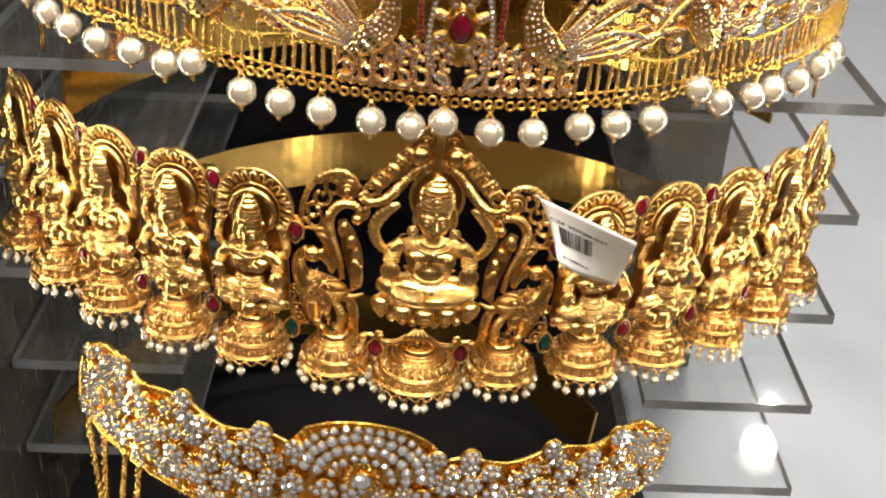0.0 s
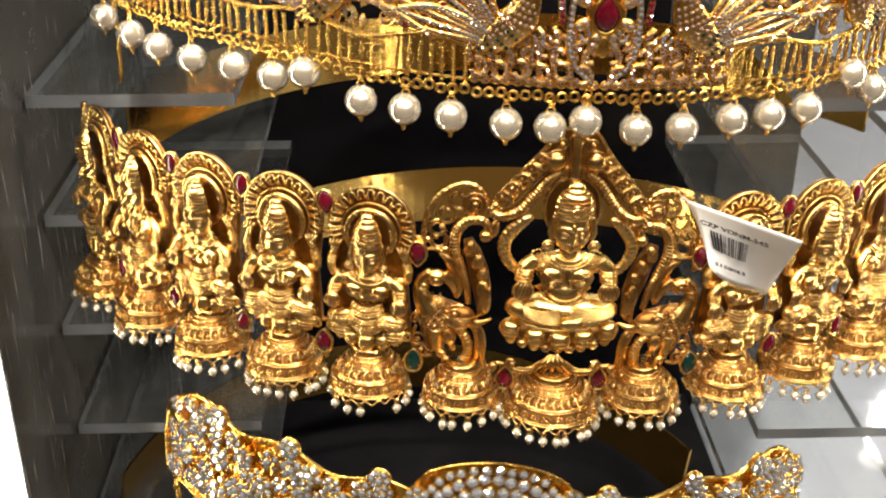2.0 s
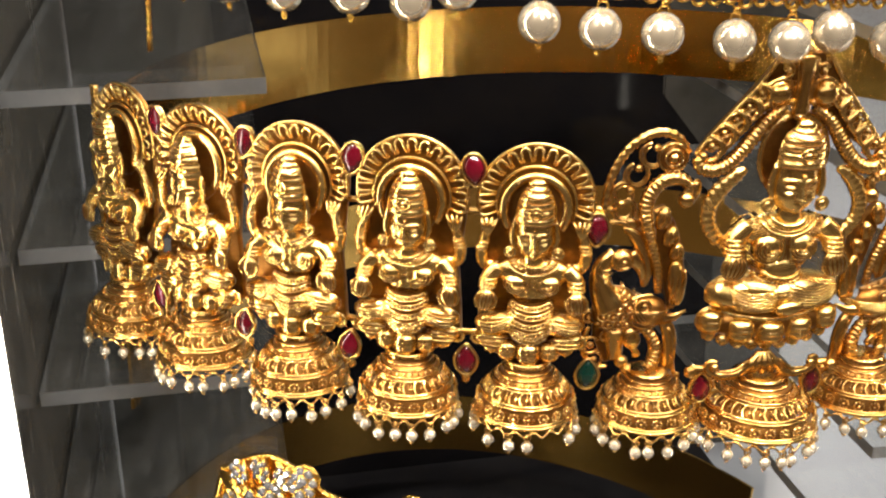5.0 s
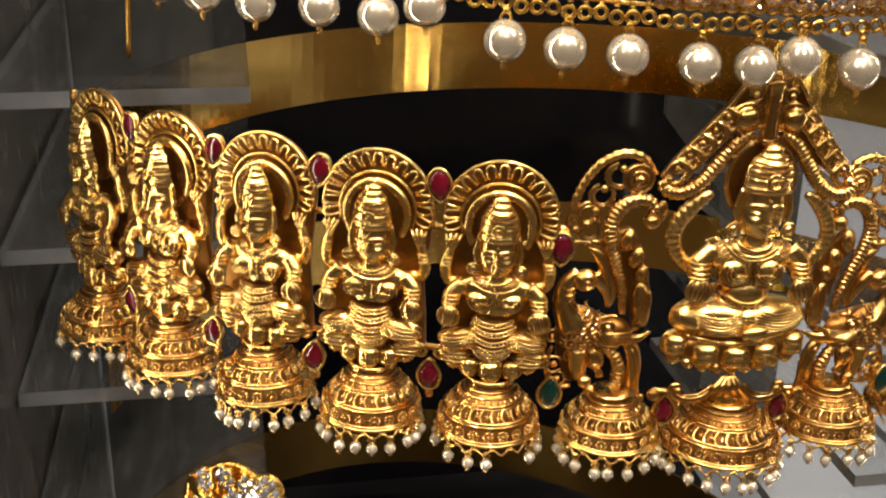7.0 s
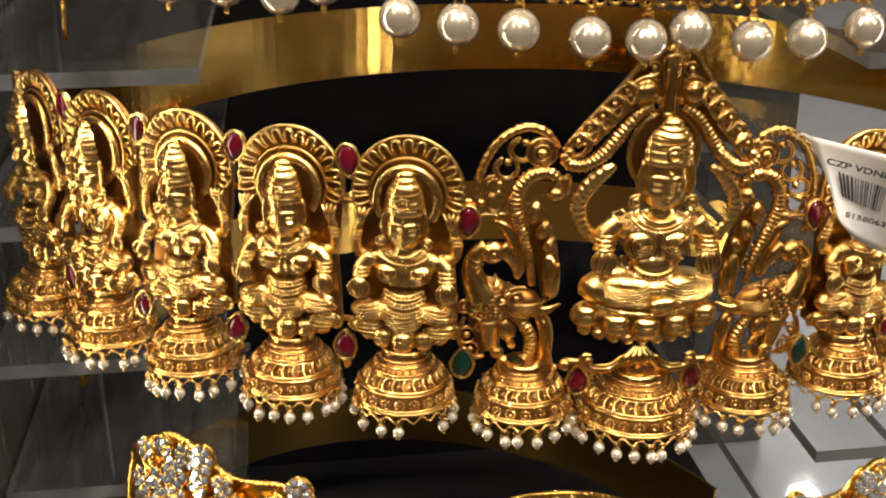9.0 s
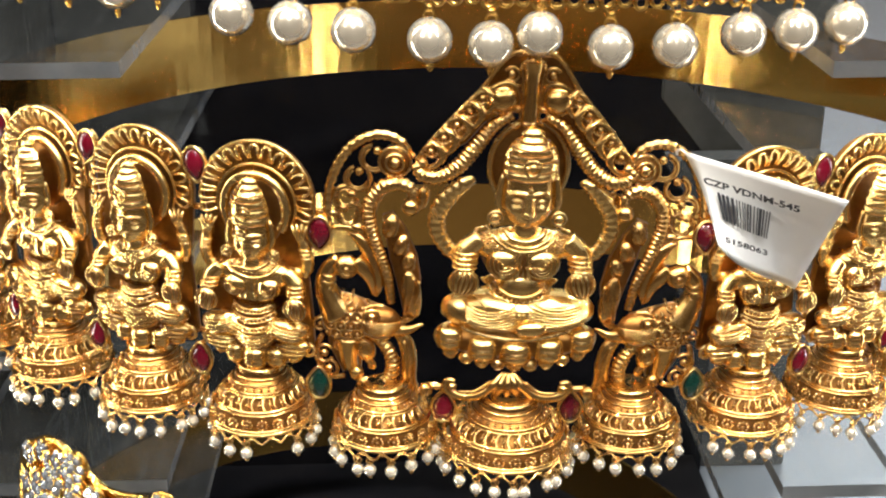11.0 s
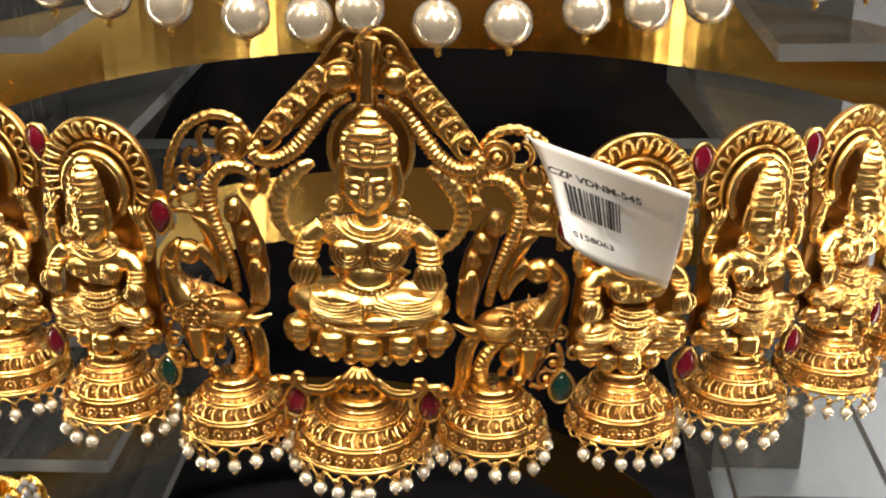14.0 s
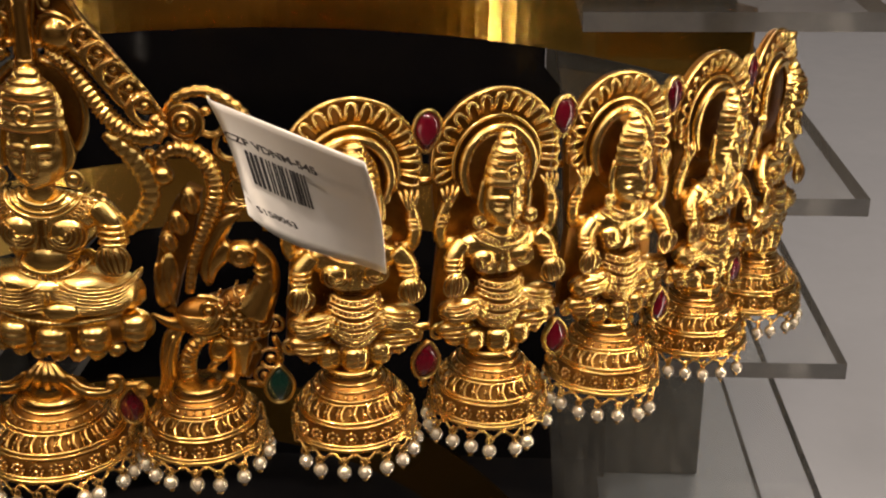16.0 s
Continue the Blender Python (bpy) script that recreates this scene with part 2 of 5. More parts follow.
# ---- mesh building ----
class Geo:
    """Gathers surfaces in millimetres: u to the right, v up, w towards the viewer."""

    def __init__(self):
        self.v, self.f, self.s, self.m, self.slot = [], [], [], [], 0
        self.domes = []

    def add(self, verts, faces, smooth=True):
        k = len(self.v)
        self.v.extend(verts)
        self.f.extend([tuple(i + k for i in f) for f in faces])
        self.s.extend([smooth] * len(faces))
        self.m.extend([self.slot] * len(faces))

    def ell(self, c, r, n=12, m=8, turn=0.0, smooth=True):
        """Ellipsoid at c with radii r, turned in the u-v plane by degrees."""
        if min(r) > 1.5:
            self.domes.append((c, r, turn))
        ca, sa = math.cos(radians(turn)), math.sin(radians(turn))
        vs, fs = [], []

        def put(x, y, z):
            vs.append((c[0] + x * ca - y * sa, c[1] + x * sa + y * ca, c[2] + z))

        put(0, r[1], 0)
        for j in range(1, m):
            a = math.pi * j / m
            for i in range(n):
                b = 2 * math.pi * i / n
                put(r[0] * math.sin(a) * math.cos(b), r[1] * math.cos(a), r[2] * math.sin(a) * math.sin(b))
        put(0, -r[1], 0)
        last = len(vs) - 1
        for i in range(n):
            i2 = (i + 1) % n
            fs.append((0, 1 + i2, 1 + i))
            for j in range(m - 2):
                p, q = 1 + j * n, 1 + (j + 1) * n
                fs.append((p + i, p + i2, q + i2, q + i))
            p = 1 + (m - 2) * n
            fs.append((last, p + i, p + i2))
        self.add(vs, fs, smooth)

    def tube(self, pts, r, sides=8, steps=5, ribs=0.0, pitch=1.0, closed=False, flat=1.0):
        """Round bar along a smooth curve through pts (u, v, w). r: one radius or one per point; ribs: depth of the cross grooves."""
        P = [Vector(p) for p in pts]
        R = list(r) if isinstance(r, (list, tuple)) else [r] * len(P)
        line, rad = [], []
        n = len(P)
        spans = n if closed else n - 1
        for i in range(spans):
            if closed:
                a, b, c, d = P[i - 1], P[i], P[(i + 1) % n], P[(i + 2) % n]
            else:
                b, c = P[i], P[i + 1]
                a, d = P[i - 1] if i else b * 2 - c, P[i + 2] if i + 2 < n else c * 2 - b
            k = max(steps, int((c - b).length / pitch * 4)) if ribs else steps
            for j in range(k):
                t = j / k
                line.append(0.5 * ((2 * b) + (c - a) * t + (2 * a - 5 * b + 4 * c - d) * t * t + (3 * b - a - 3 * c + d) * t ** 3))
                rad.append(R[i] + (R[(i + 1) % n] - R[i]) * t)
        if not closed:
            line.append(P[-1])
            rad.append(R[-1])
        vs, fs, run = [], [], 0.0
        m = len(line)
        for i, p in enumerate(line):
            q0, q1 = line[i - 1] if (i or closed) else line[i], line[(i + 1) % m] if (closed or i + 1 < m) else line[i]
            d = (q1 - q0).normalized()
            if i:
                run += (p - line[i - 1]).length
            side = d.cross(Vector((0, 0, 1)))
            side = side.normalized() if side.length > 1e-4 else Vector((1, 0, 0))
            up = side.cross(d).normalized()
            rr = rad[i] * (1 + ribs * math.sin(2 * math.pi * run / pitch))
            for j in range(sides):
                b = 2 * math.pi * j / sides
                vs.append(tuple(p + side * (rr * math.cos(b)) + up * (rr * flat * math.sin(b))))
        for i in range(m if closed else m - 1):
            i2 = (i + 1) % m
            for j in range(sides):
                j2 = (j + 1) % sides
                fs.append((i * sides + j, i2 * sides + j, i2 * sides + j2, i * sides + j2))
        if not closed:
            fs.append(tuple(range(sides)))
            fs.append(tuple(range((m - 1) * sides, m * sides))[::-1])
        self.add(vs, fs)

    def ring(self, c, rad, r, axis="w", a0=0.0, a1=360.0, n=20, sides=6, squash=1.0):
        """Whole or part ring; axis w lies in the u-v plane, axis v in the u-w plane."""
        full = abs(a1 - a0) >= 360
        k = n if full else n + 1
        vs, fs = [], []
        for i in range(k):
            a = radians(a0 + (a1 - a0) * i / n)
            for j in range(sides):
                b = 2 * math.pi * j / sides
                d, h = rad + r * math.cos(b), r * math.sin(b)
                x, y = d * math.cos(a), d * math.sin(a) * squash
                vs.append((c[0] + x, c[1] + y, c[2] + h) if axis == "w" else (c[0] + x, c[1] + h, c[2] + y))
        for i in range(k if full else k - 1):
            i2 = (i + 1) % k
            for j in range(sides):
                j2 = (j + 1) % sides
                fs.append((i * sides + j, i2 * sides + j, i2 * sides + j2, i * sides + j2))
        self.add(vs, fs)

    def lathe(self, profile, c=(0, 0, 0), n=28, smooth=True):
        """Turned shape about v: profile of (radius, height)."""
        vs, fs = [], []
        for r, h in profile:
            for i in range(n):
                a = 2 * math.pi * i / n
                vs.append((c[0] + r * math.cos(a), c[1] + h, c[2] + r * math.sin(a)))
        for j in range(len(profile) - 1):
            for i in range(n):
                i2 = (i + 1) % n
                fs.append((j * n + i, j * n + i2, (j + 1) * n + i2, (j + 1) * n + i))
        self.add(vs, fs, smooth)

    def slab(self, outline, w0, w1, inset=0.5):
        """Plate with the given outline from depth w0 to w1, its front edge chamfered."""
        n = len(outline)
        cu, cv = sum(p[0] for p in outline) / n, sum(p[1] for p in outline) / n
        vs = [(u, v, w0) for u, v in outline] + [(u, v, w1 - inset) for u, v in outline]
        for u, v in outline:
            d = math.hypot(u - cu, v - cv) or 1
            k = max(0.0, (d - inset) / d)
            vs.append((cu + (u - cu) * k, cv + (v - cv) * k, w1))
        fs = [tuple(range(n))[::-1], tuple(range(2 * n, 3 * n))]
        for i in range(n):
            i2 = (i + 1) % n
            fs += [(i, i2, n + i2, n + i), (n + i, n + i2, 2 * n + i2, 2 * n + i)]
        self.add(vs, fs, False)

    def gem(self, c, r, n=8, h=0.6, turn=0.0, squash=1.0):
        """Cut stone: a flat table, a crown of facets and a girdle, facing w."""
        vs, fs = [], []
        for rad, z, off in ((r, -0.5 * r, 0), (r, 0.05 * r, 0), (0.82 * r, 0.32 * h * r * 1.6, 0.5), (0.5 * r, h * r, 0)):
            for i in range(n):
                a = 2 * math.pi * (i + off) / n + turn
                vs.append((c[0] + rad * math.cos(a), c[1] + rad * math.sin(a) * squash, c[2] + z))
        for j in range(3):
            for i in range(n):
                i2 = (i + 1) % n
                fs.append((j * n + i, j * n + i2, (j + 1) * n + i2, (j + 1) * n + i))
        fs.append(tuple(range(3 * n, 4 * n)))
        self.add(vs, fs, False)

    def drop(self, c, w, h, depth, turn=0.0, n=20, m=5):
        """Pear-shaped dome, its point up, facing w."""
        ca, sa = math.cos(radians(turn)), math.sin(radians(turn))
        vs, fs = [], []
        for j in range(m):
            k = math.cos(math.pi / 2 * j / m)
            z = math.sin(math.pi / 2 * j / m) * depth
            for i in range(n):
                a = 2 * math.pi * i / n
                x, y = pear(a, w * k, h * k)
                vs.append((c[0] + x * ca - y * sa, c[1] + x * sa + y * ca, c[2] + z))
        vs.append((c[0], c[1], c[2] + depth))
        for j in range(m - 1):
            for i in range(n):
                i2 = (i + 1) % n
                fs.append((j * n + i, j * n + i2, (j + 1) * n + i2, (j + 1) * n + i))
        for i in range(n):
            fs.append(((m - 1) * n + i, (m - 1) * n + (i + 1) % n, len(vs) - 1))
        self.add(vs, fs)

    def relief(self, cu, cv, w0, half, tall, depth, nx, ny):
        """Raised patch: half(y) gives its half width and depth(x, y) its height, x and y from -1 to 1."""
        self.domes.append(((cu, cv, w0), (half, tall, depth), None))
        vs, fs = [], []
        for j in range(ny):
            y = -1 + 2 * j / (ny - 1)
            for i in range(nx):
                x = -1 + 2 * i / (nx - 1)
                vs.append((cu + x * half(y), cv + y * tall, w0 + depth(x, y)))
        for j in range(ny - 1):
            for i in range(nx - 1):
                k = j * nx + i
                fs.append((k, k + 1, k + nx + 1, k + nx))
        self.add(vs, fs)

    def top(self, u, v):
        """Height of the rounded forms gathered so far over the point u, v."""
        best = 0.0
        for c, r, turn in self.domes:
            x, y = u - c[0], v - c[1]
            if turn is None:
                y /= r[1]
                wide = r[0](y) if abs(y) <= 1 else 0.0
                if wide > 0 and abs(x) <= wide:
                    best = max(best, c[2] + r[2](x / wide, y))
            else:
                ca, sa = math.cos(radians(turn)), math.sin(radians(turn))
                q = 1 - ((x * ca + y * sa) / r[0]) ** 2 - ((y * ca - x * sa) / r[1]) ** 2
                if q > 0:
                    best = max(best, c[2] + r[2] * math.sqrt(q))
        return best

    def line(self, pts, r, lift=0.0, steps=5, old=False):
        """Line through (u, v) points, laid over the rounded forms; old: in the darker brown gold."""
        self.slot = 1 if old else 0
        n, fine, rad = len(pts), [], []
        R = list(r) if isinstance(r, (list, tuple)) else [r] * n
        P = [Vector((u, v, 0)) for u, v in pts]
        for i in range(n - 1):
            b, c = P[i], P[i + 1]
            a, d = P[i - 1] if i else b * 2 - c, P[i + 2] if i + 2 < n else c * 2 - b
            for j in range(steps + (i == n - 2)):
                t = j / steps
                q = 0.5 * ((2 * b) + (c - a) * t + (2 * a - 5 * b + 4 * c - d) * t * t + (3 * b - a - 3 * c + d) * t ** 3)
                fine.append((q.x, q.y, self.top(q.x, q.y) + lift))
                rad.append(R[i] + (R[i + 1] - R[i]) * t)
        self.tube(fine, rad, 6, 1)
        self.slot = 0

    def arc(self, c, rad, r, a0=0.0, a1=360.0, squash=1.0, lift=0.0, n=14, old=False):
        """Raised arc laid over the rounded forms."""
        self.line([(c[0] + rad * math.cos(radians(a0 + (a1 - a0) * i / n)), c[1] + rad * squash * math.sin(radians(a0 + (a1 - a0) * i / n))) for i in range(n + 1)], r, lift, 2, old)

    def bead(self, u, v, r, tall=1.0, turn=0.0):
        """Small bead laid over the rounded forms."""
        self.ell((u, v, self.top(u, v) + 0.15 * r), (r, r * tall, r), 7, 5, turn)

    def mirror(self):
        """A copy reflected in u."""
        g = Geo()
        g.add([(-u, v, w) for u, v, w in self.v], [f[::-1] for f in self.f])
        g.s, g.m = list(self.s), list(self.m)
        return g

    def mesh(self, name, mat, bend=None):
        place = np.array(self.v)
        if bend:
            verts = bend(place)
        else:
            verts = np.column_stack((place[:, 0], -place[:, 2], place[:, 1])) * 0.001
        data = bpy.data.meshes.new(name)
        data.from_pydata(verts.tolist(), [], self.f)
        data.polygons.foreach_set("use_smooth", self.s)
        for one in mat if isinstance(mat, (list, tuple)) else [mat]:
            data.materials.append(one)
        data.polygons.foreach_set("material_index", self.m)
        bm = bmesh.new()
        bm.from_mesh(data)
        bmesh.ops.recalc_face_normals(bm, faces=bm.faces)
        bm.to_mesh(data)
        bm.free()
        return data


def pear(a, w, h):
    """Point of a pear outline at angle a; w, h: half width and half height, its point up."""
    x, y = math.cos(a), math.sin(a)
    return w * x * (1 - 0.55 * max(0.0, y) ** 1.5), h * y


def part(name, data, parent, m=None, label=""):
    """Links a mesh (or a Geo's mesh) as one object under a thing or a part, at the local pose m."""
    ob = new(name, data)
    ob.parent = parent
    if m is not None:
        ob.matrix_basis = m
    if label:
        ob["label"] = label
    return ob


def box_mesh(name, lo, hi, mat, bevel=0.0):
    bm = bmesh.new()
    bmesh.ops.create_cube(bm, size=1.0)
    for v in bm.verts:
        for i in range(3):
            v.co[i] = lo[i] if v.co[i] < 0 else hi[i]
    if bevel:
        bmesh.ops.bevel(bm, geom=bm.edges[:], offset=bevel, segments=2, affect="EDGES")
    data = bpy.data.meshes.new(name)
    bm.to_mesh(data)
    bm.free()
    data.materials.append(mat)
    return data


class Arc:
    """The bow of a belt in plan: half an ellipse to either side, counted along its length from the middle of its front."""

    def __init__(self, right, left, b, sag=0.0):
        self.right, self.left, self.b, self.sag = right, left, b, sag
        self.t = np.linspace(0, 2.2, 2201)
        self.run = []
        for a in (right, left):
            step = np.hypot(a * np.cos(self.t), b * np.sin(self.t)) * 0.001
            self.run.append(np.concatenate(([0.0], np.cumsum(step)[:-1])))

    def bend(self, place):
        """Points in millimetres (u, v, w) laid round the bow."""
        u, v, w = (place * 0.001).T
        v = v - self.sag * np.maximum(-0.5, 1 - (u / 0.085) ** 2)
        t = np.where(u >= 0, np.interp(u, self.run[0], self.t), -np.interp(-u, self.run[1], self.t))
        a = np.where(u >= 0, self.right, self.left)
        ang = np.arctan2(self.b * np.sin(t), a * np.cos(t))
        return np.column_stack((a * np.sin(t) + np.sin(ang) * w, -self.b * np.cos(t) - np.cos(ang) * w, v))

    def at(self, s):
        """Place and turn at s metres: x, y and the angle of the tangent."""
        a, run = (self.right, self.run[0]) if s >= 0 else (self.left, self.run[1])
        t = math.copysign(float(np.interp(abs(s), run, self.t)), s)
        return a * math.sin(t), -self.b * math.cos(t), math.atan2(self.b * math.sin(t), a * math.cos(t))

    def site(self, s, v, w=0.0, roll=0.0):
        """Local pose under the belt at s, v, w (metres): x along it, z up, -y outwards."""
        x, y, ang = self.at(s)
        v -= self.sag * max(-0.5, 1 - (s / 0.085) ** 2)
        return Matrix.Translation((x + math.sin(ang) * w, y - math.cos(ang) * w, v)) @ Matrix.Rotation(ang, 4, "Z") @ Matrix.Rotation(radians(roll), 4, "Y")


# ---- the room ----
def setting(name, lo, hi, mat, label, category):
    return tagged(new(name, box_mesh(name, lo, hi, mat)), label, category, kind="structure")


setting("floor", (-3, -3, -0.1), (3, 3, 0), TILE, "dark brown polished stone shop floor", "floor")
setting("ceiling", (-3, -3, 2.8), (3, 3, 2.9), PLASTER, "grey plastered shop ceiling with downlights", "ceiling")
setting("wall_north", (-3, 3, 0), (3, 3.1, 2.8), WALLPAINT, "plain brown painted shop wall", "wall")
setting("wall_south", (-3, -3.1, 0), (3, -3, 2.8), WALLPAINT, "plain brown painted shop wall", "wall")
setting("wall_west", (-3.1, -3.1, 0), (-3, 3.1, 2.8), WALLPAINT, "plain brown painted shop wall", "wall")
setting("wall_east", (3, -3.1, 0), (3.1, 3.1, 2.8), WALLPAINT, "plain brown painted shop wall", "wall")

lamp_ring = Geo()
lamp_ring.lathe([(58, 12), (72, 10), (74, 4), (70, 0), (62, 0), (58, 6), (58, 12)], n=32)
lamp_ring_mesh = lamp_ring.mesh("frame", STEEL)
lamp_face = Geo()
lamp_face.lathe([(0.01, 11), (58, 11), (58, 12.5), (0.01, 12.5)], n=32)
lamp_face_mesh = lamp_face.mesh("diffuser", DIFFUSER)
for lx, ly, lz, lw, lc in LAMPS:
    lamp = tagged(new("ceiling_light"), "round recessed ceiling downlight with a metal ring", "ceiling light", "shop downlights")
    lamp.location = (lx, ly, 2.788)
    part("frame", lamp_ring_mesh, lamp)
    part("diffuser", lamp_face_mesh, lamp)


def counter():
    top = tagged(new("display_counter"), "blue-grey laminate display counter under the jewellery stand", "counter")
    top.location = (0.0, 0.0, 0.0)
    part("worktop", box_mesh("worktop", (-1.6, 0.3, 0.9), (1.6, 2.2, 0.93), COUNTER, 0.004), top)
    part("front_panel", box_mesh("front_panel", (-1.58, 0.32, 0.06), (1.58, 0.34, 0.9), COUNTER), top)
    part("side_panel", box_mesh("side_panel", (-1.58, 0.342, 0.06), (-1.56, 2.18, 0.9), COUNTER), top)
    part("side_panel", box_mesh("side_panel", (1.56, 0.342, 0.06), (1.58, 2.18, 0.9), COUNTER), top)
    part("plinth", box_mesh("plinth", (-1.5, 0.4, 0.0), (1.5, 2.1, 0.06), INK), top)


counter()
BASE = 0.93


# ---- the stand ----
def plate_mesh(x0, x1, y0, y1, thick):
    """Clear shelf with polished dull edges: faces above and below are clear, the sides are edges."""
    bm = bmesh.new()
    bmesh.ops.create_cube(bm, size=1.0)
    for v in bm.verts:
        v.co = (x0 if v.co.x < 0 else x1, y0 if v.co.y < 0 else y1, -thick if v.co.z < 0 else 0.0)
    for f in bm.faces:
        f.material_index = 0 if abs(f.normal.z) > 0.5 else 1
    data = bpy.data.meshes.new("shelf")
    bm.to_mesh(data)
    bm.free()
    data.materials.append(ACRYLIC)
    data.materials.append(ACRYLIC_EDGE)
    return data


def shoulder_mesh():
    """Black sheet whose sides lean in towards the top."""
    outline = [(-0.154, 0.0), (0.14, 0.0), (0.14, 0.172), (0.097, 0.226), (0.092, 0.6), (-0.116, 0.6), (-0.122, 0.226), (-0.154, 0.172)]
    bm = bmesh.new()
    front, back = [bm.verts.new((x, 0.6622, z)) for x, z in outline], [bm.verts.new((x, 0.6636, z)) for x, z in outline]
    bm.faces.new(front)
    bm.faces.new(back[::-1])
    for i in range(len(outline)):
        k = (i + 1) % len(outline)
        bm.faces.new((front[k], front[i], back[i], back[k]))
    data = bpy.data.meshes.new("front_sheet")
    bm.to_mesh(data)
    bm.free()
    data.materials.append(BLACK)
    return data


def stand():
    rack = tagged(new("display_stand"), "tiered clear acrylic jewellery stand with a glossy black centre panel", "display stand")
    rack.location = (0, 0, BASE)
    part("back_panel", box_mesh("back_panel", (-0.115, 0.664, 0.0), (0.105, 0.676, 0.6), BLACK, 0.001), rack, label="glossy black acrylic back panel")
    part("front_sheet", shoulder_mesh(), rack, label="glossy black acrylic sheet with sloping sides")
    part("base_plate", box_mesh("base_plate", (-0.187, 0.33, 0.0), (0.135, 0.661, 0.012), MATT_BLACK, 0.001), rack, label="black acrylic base plate")
    part("side_back_panel", box_mesh("side_back_panel", (-0.187, 0.665, 0.0), (-0.1155, 0.675, 0.6), SMOKE, 0.001), rack, label="smoked acrylic back panel")
    part("side_back_panel", box_mesh("side_back_panel", (0.1055, 0.665, 0.0), (0.188, 0.675, 0.6), SMOKE, 0.001), rack, label="smoked acrylic back panel")
    right, left = plate_mesh(0.1075, 0.1855, 0.442, 0.661, 0.005), plate_mesh(-0.1865, -0.1075, 0.456, 0.661, 0.005)
    for i in range(8):
        z = 1.469 - 0.05 * (i + 2) - BASE
        part("shelf", right, rack, Matrix.Translation((0, 0, z)))
        part("shelf", left, rack, Matrix.Translation((0, 0, z)))
    part("shelf", right, rack, Matrix.Translation((0, 0, 1.469 - 0.1 - BASE + 0.05)))
    part("upright", box_mesh("upright", (-0.194, 0.36, 0.0), (-0.188, 0.676, 0.6), SCRATCHED, 0.001), rack, label="scratched smoked acrylic side panel")
    part("strip_bracket", box_mesh("strip_bracket", (-0.194, 0.3576, 0.0), (-0.1755, 0.3598, 0.6), SMOKE, 0.0005), rack)
    chip = box_mesh("light_chip", (-0.004, -0.0012, -0.004), (0.004, 0.0, 0.004), LED_CHIP, 0.0005)
    # Right bracket and strip: unseen, added to mirror the left and brighten that side.
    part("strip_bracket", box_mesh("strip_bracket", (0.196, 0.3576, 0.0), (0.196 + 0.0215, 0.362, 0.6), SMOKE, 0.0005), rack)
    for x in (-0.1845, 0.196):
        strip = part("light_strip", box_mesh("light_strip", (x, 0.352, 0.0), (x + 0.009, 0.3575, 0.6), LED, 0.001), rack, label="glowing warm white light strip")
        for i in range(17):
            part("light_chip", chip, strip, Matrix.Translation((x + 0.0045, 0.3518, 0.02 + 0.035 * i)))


stand()


def hoop_mesh(half, y0, depth, z_end, z_back, tall, aside=0.0, thick=0.0012):
    """The plain springy back of a belt: a strip that leaves the ends and sinks towards its middle."""
    vs, fs = [], []
    n = 72
    for i in range(n + 1):
        a = math.pi * (0.17 + 0.76 * i / n)
        x, k = math.cos(a), math.sin(a)
        px, py = aside + half * x, y0 + depth * k
        pz = z_end + (z_back - z_end) * k
        nx, ny = x * depth, k * half
        d = math.hypot(nx, ny)
        for off in (0.0, thick):
            qx, qy = px + nx / d * off, py + ny / d * off
            vs += [(qx, qy, pz), (qx, qy, pz + tall)]
    for i in range(n):
        p, q = 4 * i, 4 * i + 4
        for a, b in ((0, 1), (1, 3), (3, 2), (2, 0)):
            fs.append((p + a, p + b, q + b, q + a))
    fs += [(0, 1, 3, 2), (4 * n, 4 * n + 1, 4 * n + 3, 4 * n + 2)]
    data = bpy.data.meshes.new("hoop")
    data.from_pydata(vs, [], fs)
    data.materials.append(BRASS)
    bm = bmesh.new()
    bm.from_mesh(data)
    bmesh.ops.recalc_face_normals(bm, faces=bm.faces)
    bm.to_mesh(data)
    bm.free()
    return data


# ---- the middle belt: figures, birds and bells ----
def bump_at(x, y, cx, cy, rx, ry):
    return math.exp(-((x - cx) / rx) ** 2 - ((y - cy) / ry) ** 2)


def face_relief(x, y):
    """Depth of a stylised face over its oval, x and y from -1 to 1."""
    e = abs(x)
    h = math.sqrt(max(0.0, 1 - 0.93 * x * x)) * (0.84 - 0.24 * max(0.0, -y) ** 2.5)
    t = min(1.0, max(0.0, (0.5 - y) / 0.86))
    bridge = 1.0 if -0.36 < y < 0.55 else (math.exp(-((y + 0.36) / 0.05) ** 2) if y <= -0.36 else math.exp(-((y - 0.55) / 0.12) ** 2))
    h += (0.08 + 0.26 * t) * math.exp(-(x / (0.1 + 0.05 * t)) ** 2) * bridge
    h += 0.15 * bump_at(e, y, 0.17, -0.33, 0.09, 0.07)
    h -= 0.24 * bump_at(e, y, 0.44, 0.2, 0.25, 0.19)
    h += 0.24 * bump_at(e, y, 0.44, 0.16, 0.18, 0.085)
    h -= 0.13 * bump_at(e, y, 0.44, 0.15, 0.12, 0.025)
    h += 0.14 * math.exp(-((y - 0.5 + 0.55 * (e - 0.42) ** 2) / 0.055) ** 2) * (1 if 0.1 < e < 0.8 else 0.2)
    h += 0.2 * (bump_at(x, y, 0, -0.56, 0.24, 0.045) + bump_at(x, y, 0, -0.7, 0.18, 0.055))
    h += 0.12 * bump_at(x, y, 0, -0.9, 0.22, 0.1)
    h += 0.08 * bump_at(e, y, 0.6, -0.3, 0.2, 0.2)
